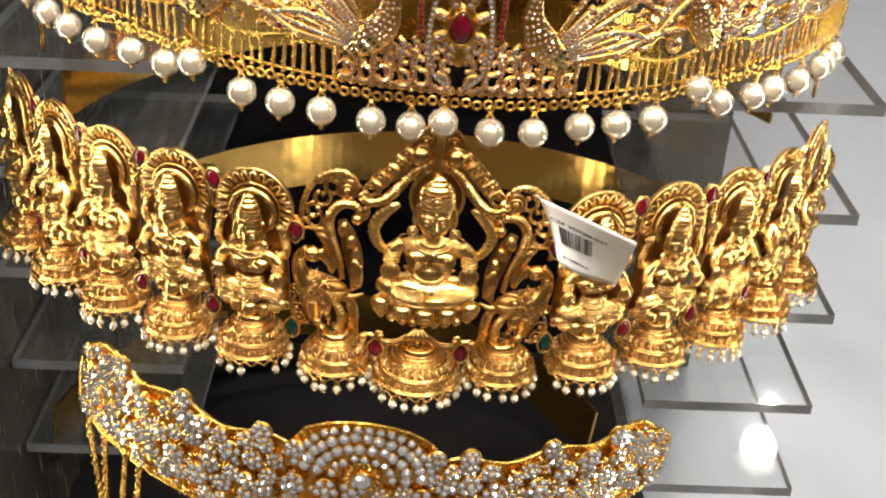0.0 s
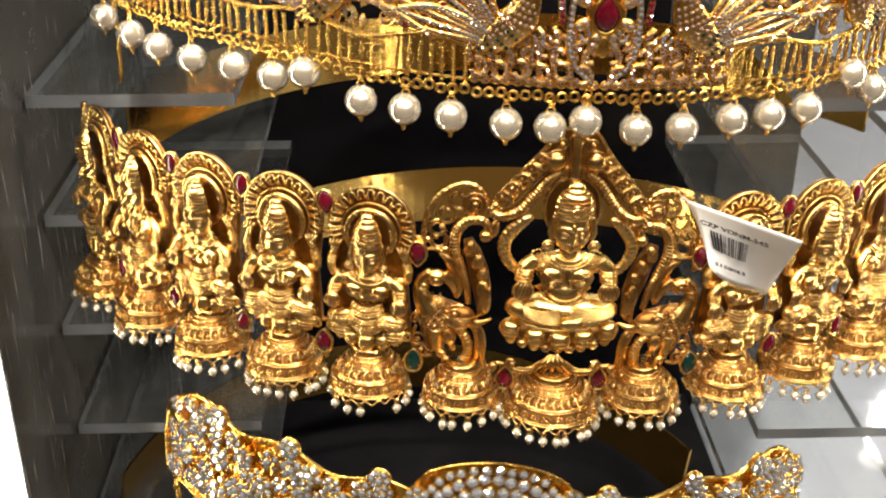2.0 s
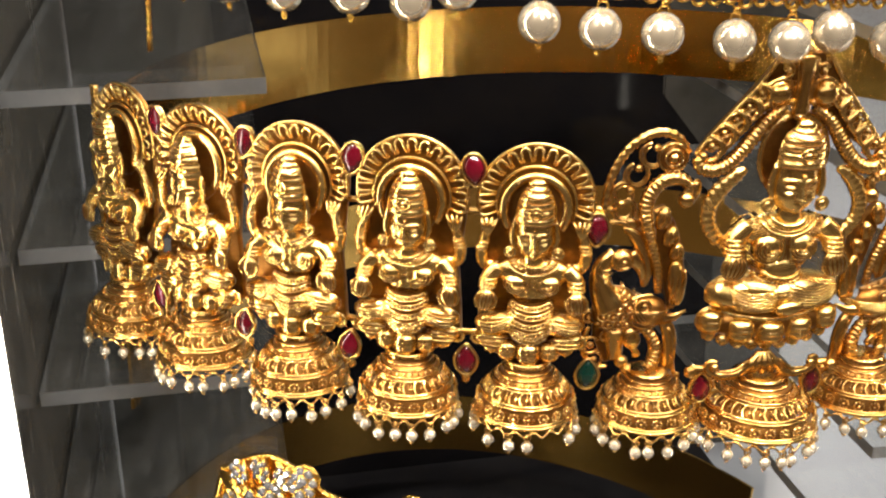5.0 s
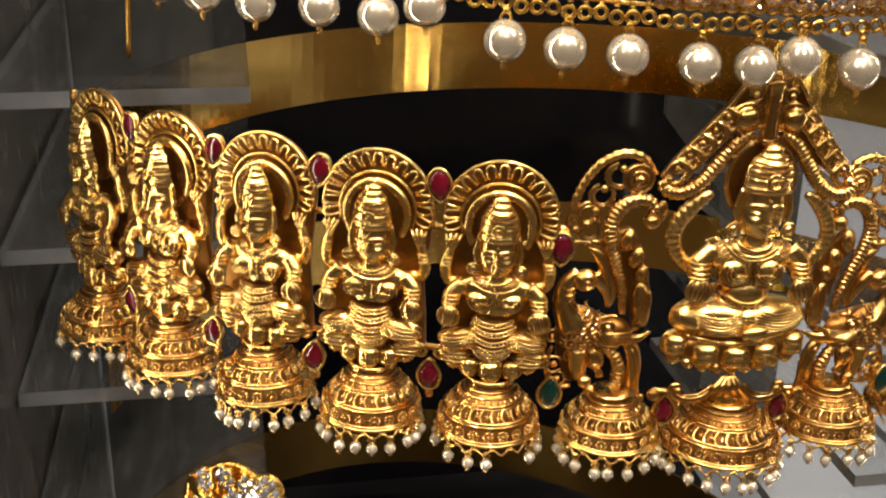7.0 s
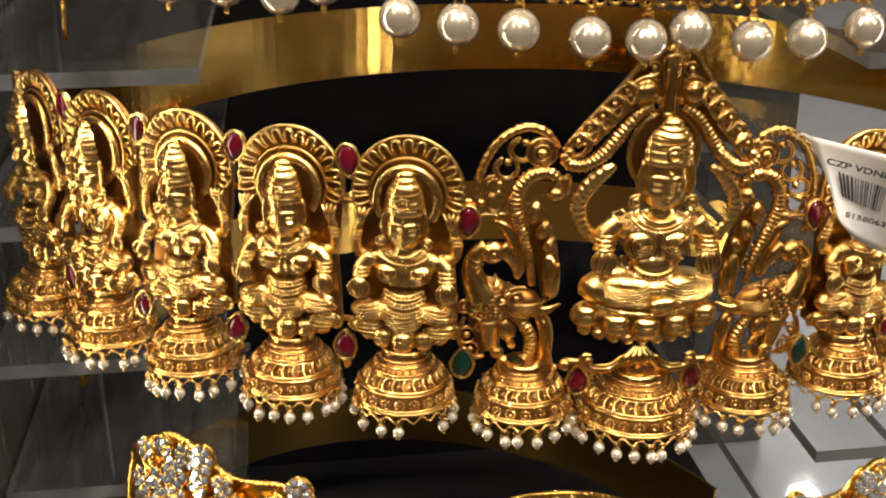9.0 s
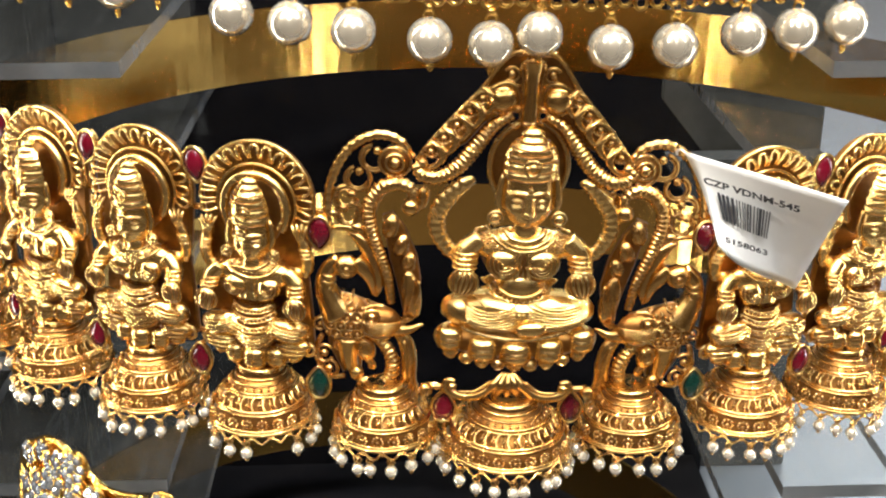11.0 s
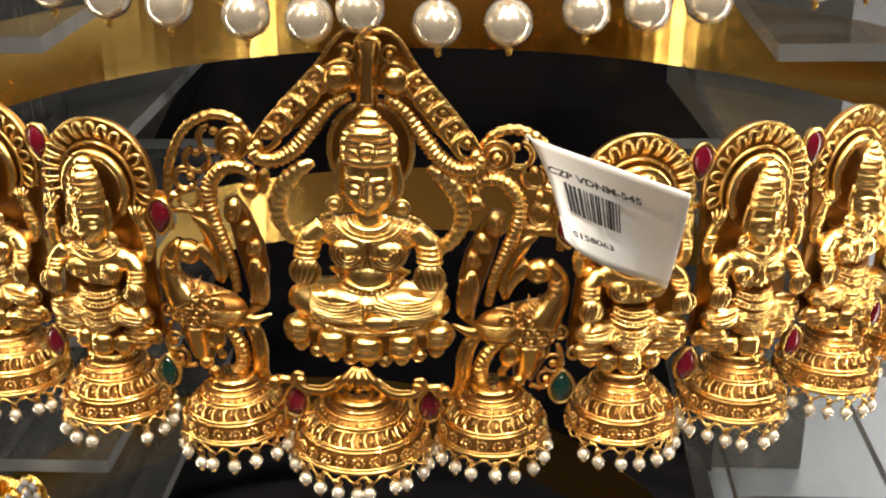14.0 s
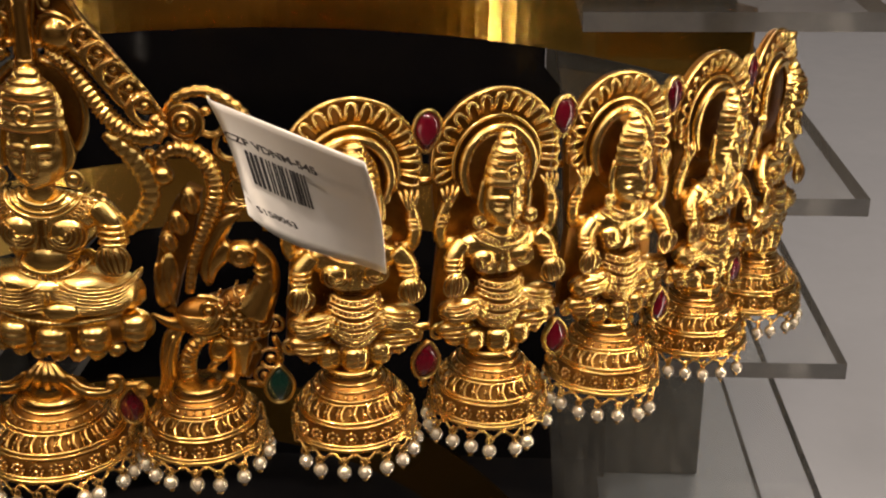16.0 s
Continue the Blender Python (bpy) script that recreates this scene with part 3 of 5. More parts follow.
    return h


def crown_relief(x, y):
    """Depth of a ribbed cap over its dome, with a raised boss."""
    h = math.sqrt(max(0.0, 1 - 0.9 * x * x)) * (0.9 - 0.35 * max(0.0, y) ** 2)
    band = 0.5 + 0.5 * math.sin(y * 15.0 + 1.0)
    h += 0.09 * band ** 0.5
    if 0.15 < y < 0.42:
        h += 0.05 * (0.5 + 0.5 * math.sin(x * 26))
    return h


def head(g, u, chin, brow, top, rx, w, deep, taper):
    """Face, ribbed cap, boss and knob of a figure."""
    c, hh = (chin + brow) / 2, (brow - chin) / 2
    g.relief(u, c, w, lambda y: rx * (1 - 0.1 * max(0.0, y) ** 2 - 0.42 * max(0.0, -y) ** 1.7 - 0.3 * max(0.0, -y) ** 7), hh, lambda x, y: deep * face_relief(x, y), 25, 37)
    c2, h2 = (brow + top) / 2, (top - brow) / 2
    g.relief(u, c2, w + 0.25, lambda y: rx * 1.04 * (1 - 0.6 * max(0.0, (y + 1) / 2) ** taper), h2, lambda x, y: deep * crown_relief(x, y), 21, 33)
    k = rx / 5.0
    for s in (-1, 1):
        for lift, bow in ((0.07, 0.09), (-0.05, -0.06)):
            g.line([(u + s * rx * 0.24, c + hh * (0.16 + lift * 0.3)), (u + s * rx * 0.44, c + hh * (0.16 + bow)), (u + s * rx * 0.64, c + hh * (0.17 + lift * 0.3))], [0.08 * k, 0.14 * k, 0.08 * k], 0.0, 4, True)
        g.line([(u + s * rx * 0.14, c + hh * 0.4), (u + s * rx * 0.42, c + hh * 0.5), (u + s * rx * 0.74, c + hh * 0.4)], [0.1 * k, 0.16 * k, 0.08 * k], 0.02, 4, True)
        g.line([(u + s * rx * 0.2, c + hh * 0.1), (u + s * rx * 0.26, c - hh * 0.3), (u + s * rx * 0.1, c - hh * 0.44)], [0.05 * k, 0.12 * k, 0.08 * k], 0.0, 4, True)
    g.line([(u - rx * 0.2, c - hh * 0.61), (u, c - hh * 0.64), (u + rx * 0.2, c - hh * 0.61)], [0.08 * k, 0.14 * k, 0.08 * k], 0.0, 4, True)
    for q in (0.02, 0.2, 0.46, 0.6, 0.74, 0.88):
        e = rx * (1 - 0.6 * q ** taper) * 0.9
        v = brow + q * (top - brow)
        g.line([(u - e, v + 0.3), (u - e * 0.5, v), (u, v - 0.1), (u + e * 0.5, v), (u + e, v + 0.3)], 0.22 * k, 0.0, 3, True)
    v = brow + 0.34 * (top - brow)
    g.ring((u, v, w + deep * 1.0), 1.5 * k, 0.42 * k, n=18)
    g.ell((u, v, w + deep * 0.98), (0.9 * k, 0.9 * k, 0.6 * k), 10, 6)
    g.ell((u, brow - 0.14 * (brow - chin), w + deep * 0.93), (0.42 * k, 0.42 * k, 0.4 * k), 8, 6)
    g.ell((u, top + 0.1, w + deep * 0.35), (2.3 * k, 1.5 * k, 1.7 * k), 14, 8)
    for s in (-1, 1):
        g.tube([(u + s * rx * 0.98, brow + 0.8, w + deep * 0.3), (u + s * rx * 1.12, (brow + chin) / 2 + 1.0, w + deep * 0.3), (u + s * rx * 1.02, (brow + chin) / 2 - 1.6 * k, w + deep * 0.35)], [0.55 * k, 0.9 * k, 0.6 * k], 7, 4)
        g.ring((u + s * rx * 1.2, chin + 1.7 * k, w + deep * 0.42), 1.25 * k, 0.42 * k, n=16)
        g.ell((u + s * rx * 1.2, chin + 1.7 * k, w + deep * 0.4), (0.95 * k, 0.95 * k, 0.75 * k), 10, 6)


def open_hand(g, u, v, w, rx, ry, turn):
    """A palm with a rolled rim and finger lines."""
    g.ell((u, v, w), (rx, ry, 1.6), 18, 10, turn)
    ca, sa = math.cos(radians(turn)), math.sin(radians(turn))
    for j in range(5):
        q = (j - 2) * rx * 0.36
        p = [(q * 0.8, ry * 0.8), (q * 1.1, 0.1), (q * 0.7, -ry * 0.8)]
        g.line([(u + a * ca - b * sa, v + a * sa + b * ca) for a, b in p], [rx * 0.06, rx * 0.1, rx * 0.05], 0.0, 3, True)
    g.ring((u, v, w + 0.2), (rx + ry) / 2, 0.4, n=20)


def pleats(g, u, v, rx, ry, a0, a1, n, length, thick):
    """A row of short radial ribs along an arc: a collar or a waistband."""
    for j in range(n):
        a = radians(a0 + (a1 - a0) * j / (n - 1))
        c, s = math.cos(a), math.sin(a)
        x, y = u + rx * c, v + ry * s
        g.line([(x - c * length / 2, y - s * length / 2), (x, y), (x + c * length / 2, y + s * length / 2)], [thick * 0.7, thick, thick * 0.7], 0.12, 2)
    for j in range(n - 1):
        a = radians(a0 + (a1 - a0) * (j + 0.5) / (n - 1))
        c, s = math.cos(a), math.sin(a)
        x, y = u + rx * c, v + ry * s
        g.line([(x - c * length / 2, y - s * length / 2), (x + c * length / 2, y + s * length / 2)], thick * 0.75, 0.0, 2, True)


def folds(g, s, u0, v0, wide, tall, n, r):
    """Curved cloth folds that sweep outwards from the lap, with dark grooves between them."""
    for j in range(2 * n - 1):
        q, old = j / (2 * n - 2), j % 2 == 1
        path = [(u0 + s * wide * 0.04, v0 - tall * q * 0.9), (u0 + s * wide * 0.4, v0 - tall * (0.25 + 0.75 * q)), (u0 + s * wide * 0.75, v0 - tall * (0.2 + 0.7 * q)), (u0 + s * wide * (0.97 - 0.06 * q), v0 - tall * (0.62 * q - 0.05))]
        k = r * 0.62 if old else r
        g.line(path, [k * 0.5, k, k, k * 0.5], -0.05 if old else 0.05, 5, old)


def petal(g, u, v, w, rx, ry, rz):
    """A fat lotus petal with two cross creases."""
    g.relief(u, v, w, lambda y: rx * (1 - abs(y) ** 3.2) ** 0.4 + 0.02, ry, lambda x, y: rz * math.sqrt(max(0.0, 1 - 0.95 * x * x)) * (1 - abs(y) ** 3) ** 0.5 - 0.14 * rz * (bump_at(x, y, 0, 0.28 - 0.1 * x * x, 0.9, 0.06) + bump_at(x, y, 0, -0.12 - 0.1 * x * x, 0.9, 0.06)), 13, 21)
    for q in (0.3, -0.1):
        g.line([(u - rx * 0.7, v + ry * (q - 0.08)), (u, v + ry * q), (u + rx * 0.7, v + ry * (q - 0.08))], [0.1, 0.2, 0.1], 0.02, 4, True)


def main_deity():
    """The large seated figure in relief, as one plain shape."""
    g = Geo()
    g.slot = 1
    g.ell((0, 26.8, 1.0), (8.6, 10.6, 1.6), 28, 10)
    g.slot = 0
    g.ring((0, 26.8, 2.0), 8.3, 0.75, a0=-40, a1=220, n=36, squash=1.16)
    head(g, 0, 14.2, 25.2, 34.6, 5.7, 4.2, 6.2, 4.5)
    # neck, shoulders, collar
    g.ell((0, 13.2, 4.6), (3.0, 3.0, 2.6), 14, 9)
    g.ell((0, 8.6, 2.6), (11.6, 4.6, 4.0), 26, 12)
    g.ell((0, 4.2, 2.8), (7.2, 6.6, 4.2), 22, 12)
    for s in (-1, 1):
        # rounded bodice with curved lines
        g.ell((s * 4.4, 5.0, 5.0), (3.9, 3.5, 2.6), 20, 12)
        for j in range(4):
            g.arc((s * 4.0, 5.3), 0.8 + 0.85 * j, 0.3, 200 if s > 0 else 340, 395 if s > 0 else 145, 0.95, 0.1)
            g.arc((s * 4.0, 5.3), 1.22 + 0.85 * j, 0.2, 200 if s > 0 else 340, 395 if s > 0 else 145, 0.95, 0.0, 14, True)
        g.line([(s * 0.8, 8.0), (s * 1.0, 4.0), (s * 1.8, 1.4)], [0.3, 0.5, 0.3])
        g.line([(s * 0.2, 8.2), (s * 0.3, 4.0), (s * 0.9, 1.2)], [0.15, 0.25, 0.15], 0.0, 5, True)
        g.arc((s * 4.4, 4.9), 4.0, 0.3, 180, 360, 0.9, -0.05, 14, True)
        # front arms with bangles
        g.tube([(s * 9.4, 10.2, 3.4), (s * 12.2, 7.6, 3.8), (s * 12.9, 4.8, 4.8), (s * 12.8, 2.4, 6.2)], [2.5, 2.6, 2.4, 2.1], 12, 6)
        for j in range(4):
            g.ring((s * (12.4 + 0.14 * j), 7.2 - 1.05 * j, 4.1 + 0.42 * j), 2.55, 0.34, "v", n=18)
        open_hand(g, s * 12.9, 0.9, 7.0, 2.9, 3.2, s * 14)
        # raised rear arms
        g.tube([(s * 9.5, 7.0, 1.6), (s * 14.5, 5.6, 1.4), (s * 18.2, 9.4, 1.6), (s * 19.2, 14.4, 2.0), (s * 17.0, 19.2, 2.6), (s * 13.6, 22.6, 3.0), (s * 11.4, 23.4, 2.6)], [1.6, 1.7, 1.8, 2.0, 2.1, 1.7, 0.7], 12, 6, 0.1, 1.7, flat=0.8)
    for r, sq, t in ((4.4, 0.62, 0.75), (6.0, 0.68, 0.4), (7.2, 0.7, 0.4)):
        g.arc((0, 13.2), r, t, 190, 350, sq, 0.1, 20)
    for k in (0, 1, 2):
        pleats(g, 0, 13.2, 8.2 + 1.2 * k, 6.0 + 0.5 * k, 192 + 2 * k, (232, 226, 222)[k], 8, 0.9, 0.28)
        pleats(g, 0, 13.2, 8.2 + 1.2 * k, 6.0 + 0.5 * k, (308, 314, 318)[k], 348 - 2 * k, 8, 0.9, 0.28)
    # waist and pleated band
    g.ell((0, -0.6, 4.2), (5.0, 4.0, 3.4), 20, 10)
    # lap of smooth cloth
    g.relief(0, -7.4, 0.2, lambda y: 17.2 * (1 - abs(y) ** 2.6) ** 0.42 + 0.1, 5.6, lambda x, y: 9.0 * (1 - 0.97 * x * x) ** 0.5 * (1 - 0.98 * y * y) ** 0.5 * (0.88 + 0.2 * abs(x)) + 0.5 * math.sin(6 * y - 5 * abs(x)) * (1 - x * x), 41, 25)
    folds(g, 1, 1.0, -3.4, 16.0, 7.4, 9, 0.36)
    folds(g, -1, -0.4, -4.4, 12.5, 6.8, 8, 0.32)
    g.line([(-16.0, -7.0), (-14.6, -3.8), (-10.5, -3.2), (-7.6, -5.4), (-8.4, -9.0), (-12.0, -11.4)], [0.25, 0.35, 0.4, 0.35, 0.3, 0.2])
    for r, sq in ((6.4, 0.66), (9.2, 0.62)):
        g.arc((0, 1.8), r, 0.42, 203, 337, sq, 0.15, 20)
    pleats(g, 0, 1.8, 7.8, 4.9, 205, 335, 19, 2.0, 0.42)
    g.ell((2.6, -10.0, 8.0), (3.6, 1.9, 1.5), 16, 8, 6)
    for x in (-0.6, 0.4):
        g.line([(x + 0.4, -6.0), (x + 0.1, -9.0), (x, -12.0)], 0.35)
    g.line([(5.2, -8.4), (5.9, -10.2), (5.2, -12.0)], 0.5)
    # lotus seat
    g.slot = 1
    g.ell((0, -15.4, 1.2), (16.4, 4.4, 4.6), 30, 10)
    g.slot = 0
    for j in range(5):
        q = (j - 2) / 2
        petal(g, q * 14.9 + 0.0, -17.0 + 2.4 * q * q, 4.4 - 2.8 * q * q, 3.6 - 0.4 * abs(q), 3.4, 4.0)
        g.ring((q * 14.9, -17.0 + 2.4 * q * q, 4.2 - 2.8 * q * q), 3.7 - 0.4 * abs(q), 0.45, n=20, squash=0.95)
    for j in range(9):
        q = (j - 4) / 4
        g.ell((q * 14.6, -21.0 + 2.4 * q * q, 3.0 - 1.6 * q * q), (1.9, 1.5, 1.7), 10, 7)
        g.ring((q * 14.6, -21.0 + 2.4 * q * q, 4.2 - 1.6 * q * q), 1.1, 0.3, a0=180, a1=360, n=9, sides=5)
    g.tube([(q * 3.2, -13.4 + 0.06 * q * q * 1.3, 6.0 - 0.25 * q * q) for q in range(-4, 5)], 0.7, 7, 3, 0.14, 1.1)
    g.v = [(u, v, w * 0.86 - 0.8) for u, v, w in g.v]
    return g


def small_deity():
    """A panel with a seated figure before a rayed halo, as one plain shape."""
    g = Geo()
    rim = [(13.2 * math.cos(radians(a)), 13.8 + 13.6 * math.sin(radians(a))) for a in range(-14, 195, 8)]
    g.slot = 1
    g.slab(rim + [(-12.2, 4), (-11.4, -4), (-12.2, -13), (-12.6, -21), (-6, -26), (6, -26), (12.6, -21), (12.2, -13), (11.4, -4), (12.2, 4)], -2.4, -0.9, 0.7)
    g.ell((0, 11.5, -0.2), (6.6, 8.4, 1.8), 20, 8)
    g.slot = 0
    g.tube([(u, v, -0.4) for u, v in rim], 0.5, 6, 2)
    for k in range(15):
        a = radians(-12 + 204 * k / 14)
        c, s = math.cos(a), math.sin(a)
        pts = [(c * q - s * h, 13.8 + s * q + c * h, b) for q, h, b in ((9.5, 0.85, -0.4), (11.2, 0.95, 0.8), (12.6, 0.8, 1.0), (13.1, 0.0, 0.8), (12.6, -0.8, 1.0), (11.2, -0.95, 0.8), (9.5, -0.85, -0.4))]
        g.tube(pts, 0.42, 6, 3)
    g.ring((0, 13.2, 0.0), 9.1, 0.5, a0=-25, a1=205, n=34)
    g.ring((0, 12.4, 1.2), 7.3, 1.15, a0=-35, a1=215, n=34, sides=8, squash=1.06)
    head(g, 0, 1.6, 10.4, 19.4, 4.55, 3.0, 6.0, 2.8)
    g.ell((0, 0.6, 4.0), (2.4, 2.6, 2.4), 12, 8)
    # shoulders and collar
    g.ell((0, -2.6, 2.4), (9.4, 3.9, 3.6), 22, 11)
    g.ell((0, -6.2, 2.6), (5.4, 5.0, 3.6), 18, 11)
    for r, sq, t in ((3.4, 0.5, 0.45), (6.2, 0.6, 0.45)):
        g.arc((0, 1.2), r, t, 192, 348, sq, 0.15, 16)
    pleats(g, 0, 1.2, 4.8, 2.7, 196, 344, 19, 1.9, 0.32)
    for s in (-1, 1):
        g.ell((s * 4.0, -5.0, 4.6), (2.9, 2.5, 2.3), 16, 10)
        for j in range(3):
            g.arc((s * 3.8, -4.8), 0.7 + 0.75 * j, 0.27, 200 if s > 0 else 340, 390 if s > 0 else 150, 0.95, 0.1)
            g.arc((s * 3.8, -4.8), 1.08 + 0.75 * j, 0.18, 200 if s > 0 else 340, 390 if s > 0 else 150, 0.95, 0.0, 12, True)
        g.line([(s * 0.6, -2.6), (s * 0.8, -6.0), (s * 1.4, -8.2)], [0.25, 0.42, 0.25])
        # front arms, bangles and hands
        g.tube([(s * 7.6, -1.6, 3.0), (s * 9.8, -3.8, 3.6), (s * 10.4, -6.0, 4.8), (s * 10.4, -7.4, 6.0)], [2.1, 2.1, 1.8, 1.5], 10, 5)
        for j in range(3):
            g.ring((s * (10.0 + 0.12 * j), -4.0 - 0.9 * j, 4.0 + 0.45 * j), 2.0, 0.3, "v", n=14)
        open_hand(g, s * 10.5, -8.8, 6.6, 2.1, 2.7, s * 10)
        # raised rear arms with a ribbed flower
        g.tube([(s * 8.0, -2.0, 1.0), (s * 11.2, -1.6, 0.8), (s * 12.0, 1.6, 1.2), (s * 11.4, 5.0, 1.8), (s * 10.4, 7.6, 1.8)], [1.5, 1.5, 1.5, 1.3, 0.9], 9, 5, 0.05, 1.4)
        for j in range(3):
            g.ring((s * (11.9 - 0.2 * j), 2.2 + 1.0 * j, 1.4 + 0.2 * j), 1.45, 0.28, "v", n=12)
        for j in range(4):
            g.tube([(s * 10.8, 5.6, 2.4), (s * (11.9 - 0.8 * j), 8.4, 3.0), (s * (12.3 - 1.2 * j), 10.4 - 0.3 * abs(j - 1.5), 2.2)], [0.45, 0.5, 0.3], 6, 3)
        # folded legs, cloth lines, feet
        g.ell((s * 7.0, -15.0, 3.6), (6.0, 3.0, 4.0), 18, 10, s * -4)
        for j in range(5):
            for d, k, old in ((0.0, 1.0, False), (-0.42, 0.6, True)):
                g.line([(s * (4.6 + 0.3 * j), -12.7 - 0.6 * j + d), (s * (7.8 + 0.4 * j), -13.3 - 0.9 * j + d), (s * (11.8 - 0.15 * j), -13.8 - 0.75 * j + d)], [0.25 * k, 0.38 * k, 0.25 * k], 0.05 * k, 5, old)
        g.ell((s * 8.4, -20.2, 2.4), (4.6, 2.5, 3.0), 16, 9, s * 10)
        for j in range(3):
            for d, k, old in ((0.0, 1.0, False), (-0.55, 0.6, True)):
                g.line([(s * (5.0 + 0.3 * j), -18.9 - 1.1 * j + d), (s * 8.4, -18.7 - 1.2 * j + d), (s * 12.0, -18.9 - 1.0 * j + d)], [0.2 * k, 0.34 * k, 0.2 * k], 0.05 * k, 5, old)
        g.ring((s * 12.0, -20.4, 2.0), 1.5, 0.5, n=14)
    # sash of beaded bands, one under the other
    g.slot = 1
    g.relief(0, -14.4, 2.6, lambda y: 5.6 * (1 - 0.35 * max(0.0, -y) ** 2) * (1 - 0.14 * max(0.0, y) ** 2), 5.4, lambda x, y: 5.2 * math.sqrt(max(0.0, 1 - 0.92 * x * x)) * (0.9 - 0.12 * y * y), 15, 17)
    g.slot = 0
    for v, rx, ry in ((-9.6, 4.7, 1.0), (-11.2, 5.3, 1.6), (-13.2, 5.4, 2.0), (-15.2, 5.2, 2.2), (-17.0, 4.6, 2.2)):
        for d in (0.55, -0.55):
            g.line([(rx * q, v + d - ry * (1 - q * q)) for q in (-1, -0.7, -0.35, 0, 0.35, 0.7, 1)], 0.28, 0.1, 3)
        for j in range(13):
            q = (j - 6) / 6
            g.bead(rx * 0.97 * q, v - ry * (1 - q * q), 0.34, 1.3)
    # petals below
    g.slot = 1
    g.ell((0, -22.6, 1.4), (9.4, 3.0, 3.4), 22, 8)
    g.slot = 0
    for u, v, w, r in ((0, -22.8, 4.6, 2.7), (-4.9, -22.4, 3.4, 2.4), (4.9, -22.4, 3.4, 2.4), (-8.8, -21.8, 1.6, 1.9), (8.8, -21.8, 1.6, 1.9)):
        petal(g, u, v, w, r, r * 1.1, 3.0)
        g.tube([(u, v + r * 1.0, w + 2.4), (u, v, w + 3.15), (u, v - r * 0.9, w + 2.4)], 0.25, 6, 3)
    g.ring((0, -25.8, 1.8), 5.0, 0.6, "v", n=22)
    g.v = [(u, v, w * 0.86 - 0.8) for u, v, w in g.v]
    return g


def arch():
    """Canopy over the main figure: two ribbed scrolls with curled leaves that meet at a stem."""
    g = Geo()
    for s in (-1, 1):
        g.tube([(s * 3.6, 38.6, 1.4), (s * 7.6, 36.0, 1.8), (s * 11.0, 31.4, 2.0), (s * 14.6, 26.8, 2.0), (s * 18.6, 24.4, 2.0), (s * 22.0, 24.8, 1.8), (s * 23.4, 27.2, 1.5)], [1.2, 1.5, 1.75, 1.75, 1.7, 1.6, 1.2], 10, 5, 0.13, 1.15)
        g.tube([(s * 23.4, 27.4, 0.8), (s * 20.4, 32.0, 1.0), (s * 15.4, 38.0, 1.2), (s * 10.0, 44.2, 1.2), (s * 6.4, 49.4, 1.0), (s * 3.6, 51.6, 1.0), (s * 1.2, 51.4, 1.0)], [0.5, 0.55, 0.6, 0.6, 0.6, 0.55, 0.5], 8, 6, 0.1, 1.6)
        g.slot = 1
        g.slab([(s * 1.0, 51.2), (s * 4.0, 51.2), (s * 6.6, 48.6), (s * 10.2, 43.6), (s * 15.4, 37.4), (s * 20.4, 31.4), (s * 22.8, 27.6), (s * 20.8, 28.2), (s * 16.6, 29.6), (s * 13.0, 31.4), (s * 9.2, 36.0), (s * 4.0, 39.4), (s * 1.0, 39.8)][::s], -1.4, 0.7)
        g.slot = 0
        for q in range(5):
            u, v = 20.2 - 2.55 * q, 30.0 + 3.0 * q
            g.ring((s * u, v, 1.5), 1.35, 0.45, a0=90 - s * 40, a1=90 + s * 250, n=16)
            g.ell((s * u, v, 1.7), (0.75, 0.75, 0.8), 9, 6)
            for j in range(4):
                g.tube([(s * (u + 0.6 - 0.7 * j), v + 2.2 + 0.1 * j, 1.3), (s * (u - 1.6 - 0.4 * j), v + 1.0 - 0.5 * j, 2.3), (s * (u - 2.6 + 0.7 * j), v - 1.6 - 0.6 * j, 2.0), (s * (u - 1.0 + 1.3 * j), v - 3.2 - 0.2 * j, 1.2)], [0.3, 0.75, 0.65, 0.25], 7, 4)
        g.ell((s * 22.0, 27.4, 1.8), (1.2, 1.2, 1.2))
        g.ell((s * 5.6, 42.0, 1.8), (3.1, 3.0, 2.3), 18, 10)
        g.ring((s * 5.6, 42.0, 1.6), 3.3, 0.5, n=20)
        g.ell((s * 2.7, 40.0, 2.2), (0.8, 0.8, 0.8), 8, 6)
        g.ring((s * 4.3, 47.2, 1.6), 1.5, 0.5, a0=90 - s * 60, a1=90 + s * 220, n=16)
        g.ell((s * 4.3, 47.2, 1.8), (0.9, 0.9, 0.9), 8, 6)
        g.tube([(s * 2.4, 44.6, 1.6), (s * 5.4, 45.4, 2.0), (s * 8.6, 43.6, 1.6), (s * 9.6, 41.0, 1.4)], [0.4, 0.7, 0.7, 0.3], 6, 5)
    g.relief(0, 43.6, 1.0, lambda y: 1.9 + 0.9 * max(0.0, y) ** 3 - 0.2 * y, 6.6, lambda x, y: 2.6 * math.sqrt(max(0.0, 1 - 0.95 * x * x)) + 0.5 * max(0.0, y) ** 4, 11, 17)
    for s in (-1, 1):
        g.tube([(s * 1.9, 37.2, 1.6), (s * 1.7, 43.0, 2.2), (s * 2.4, 49.6, 2.2)], 0.4, 6, 4)
    g.tube([(-2.2, 49.8, 2.4), (0, 50.4, 3.2), (2.2, 49.8, 2.4)], 0.6, 7, 4)
    g.ell((0, 36.8, 2.2), (2.0, 1.3, 1.6), 14, 8)
    g.ell((0, 51.6, 1.2), (1.7, 1.2, 1.3))
    return g


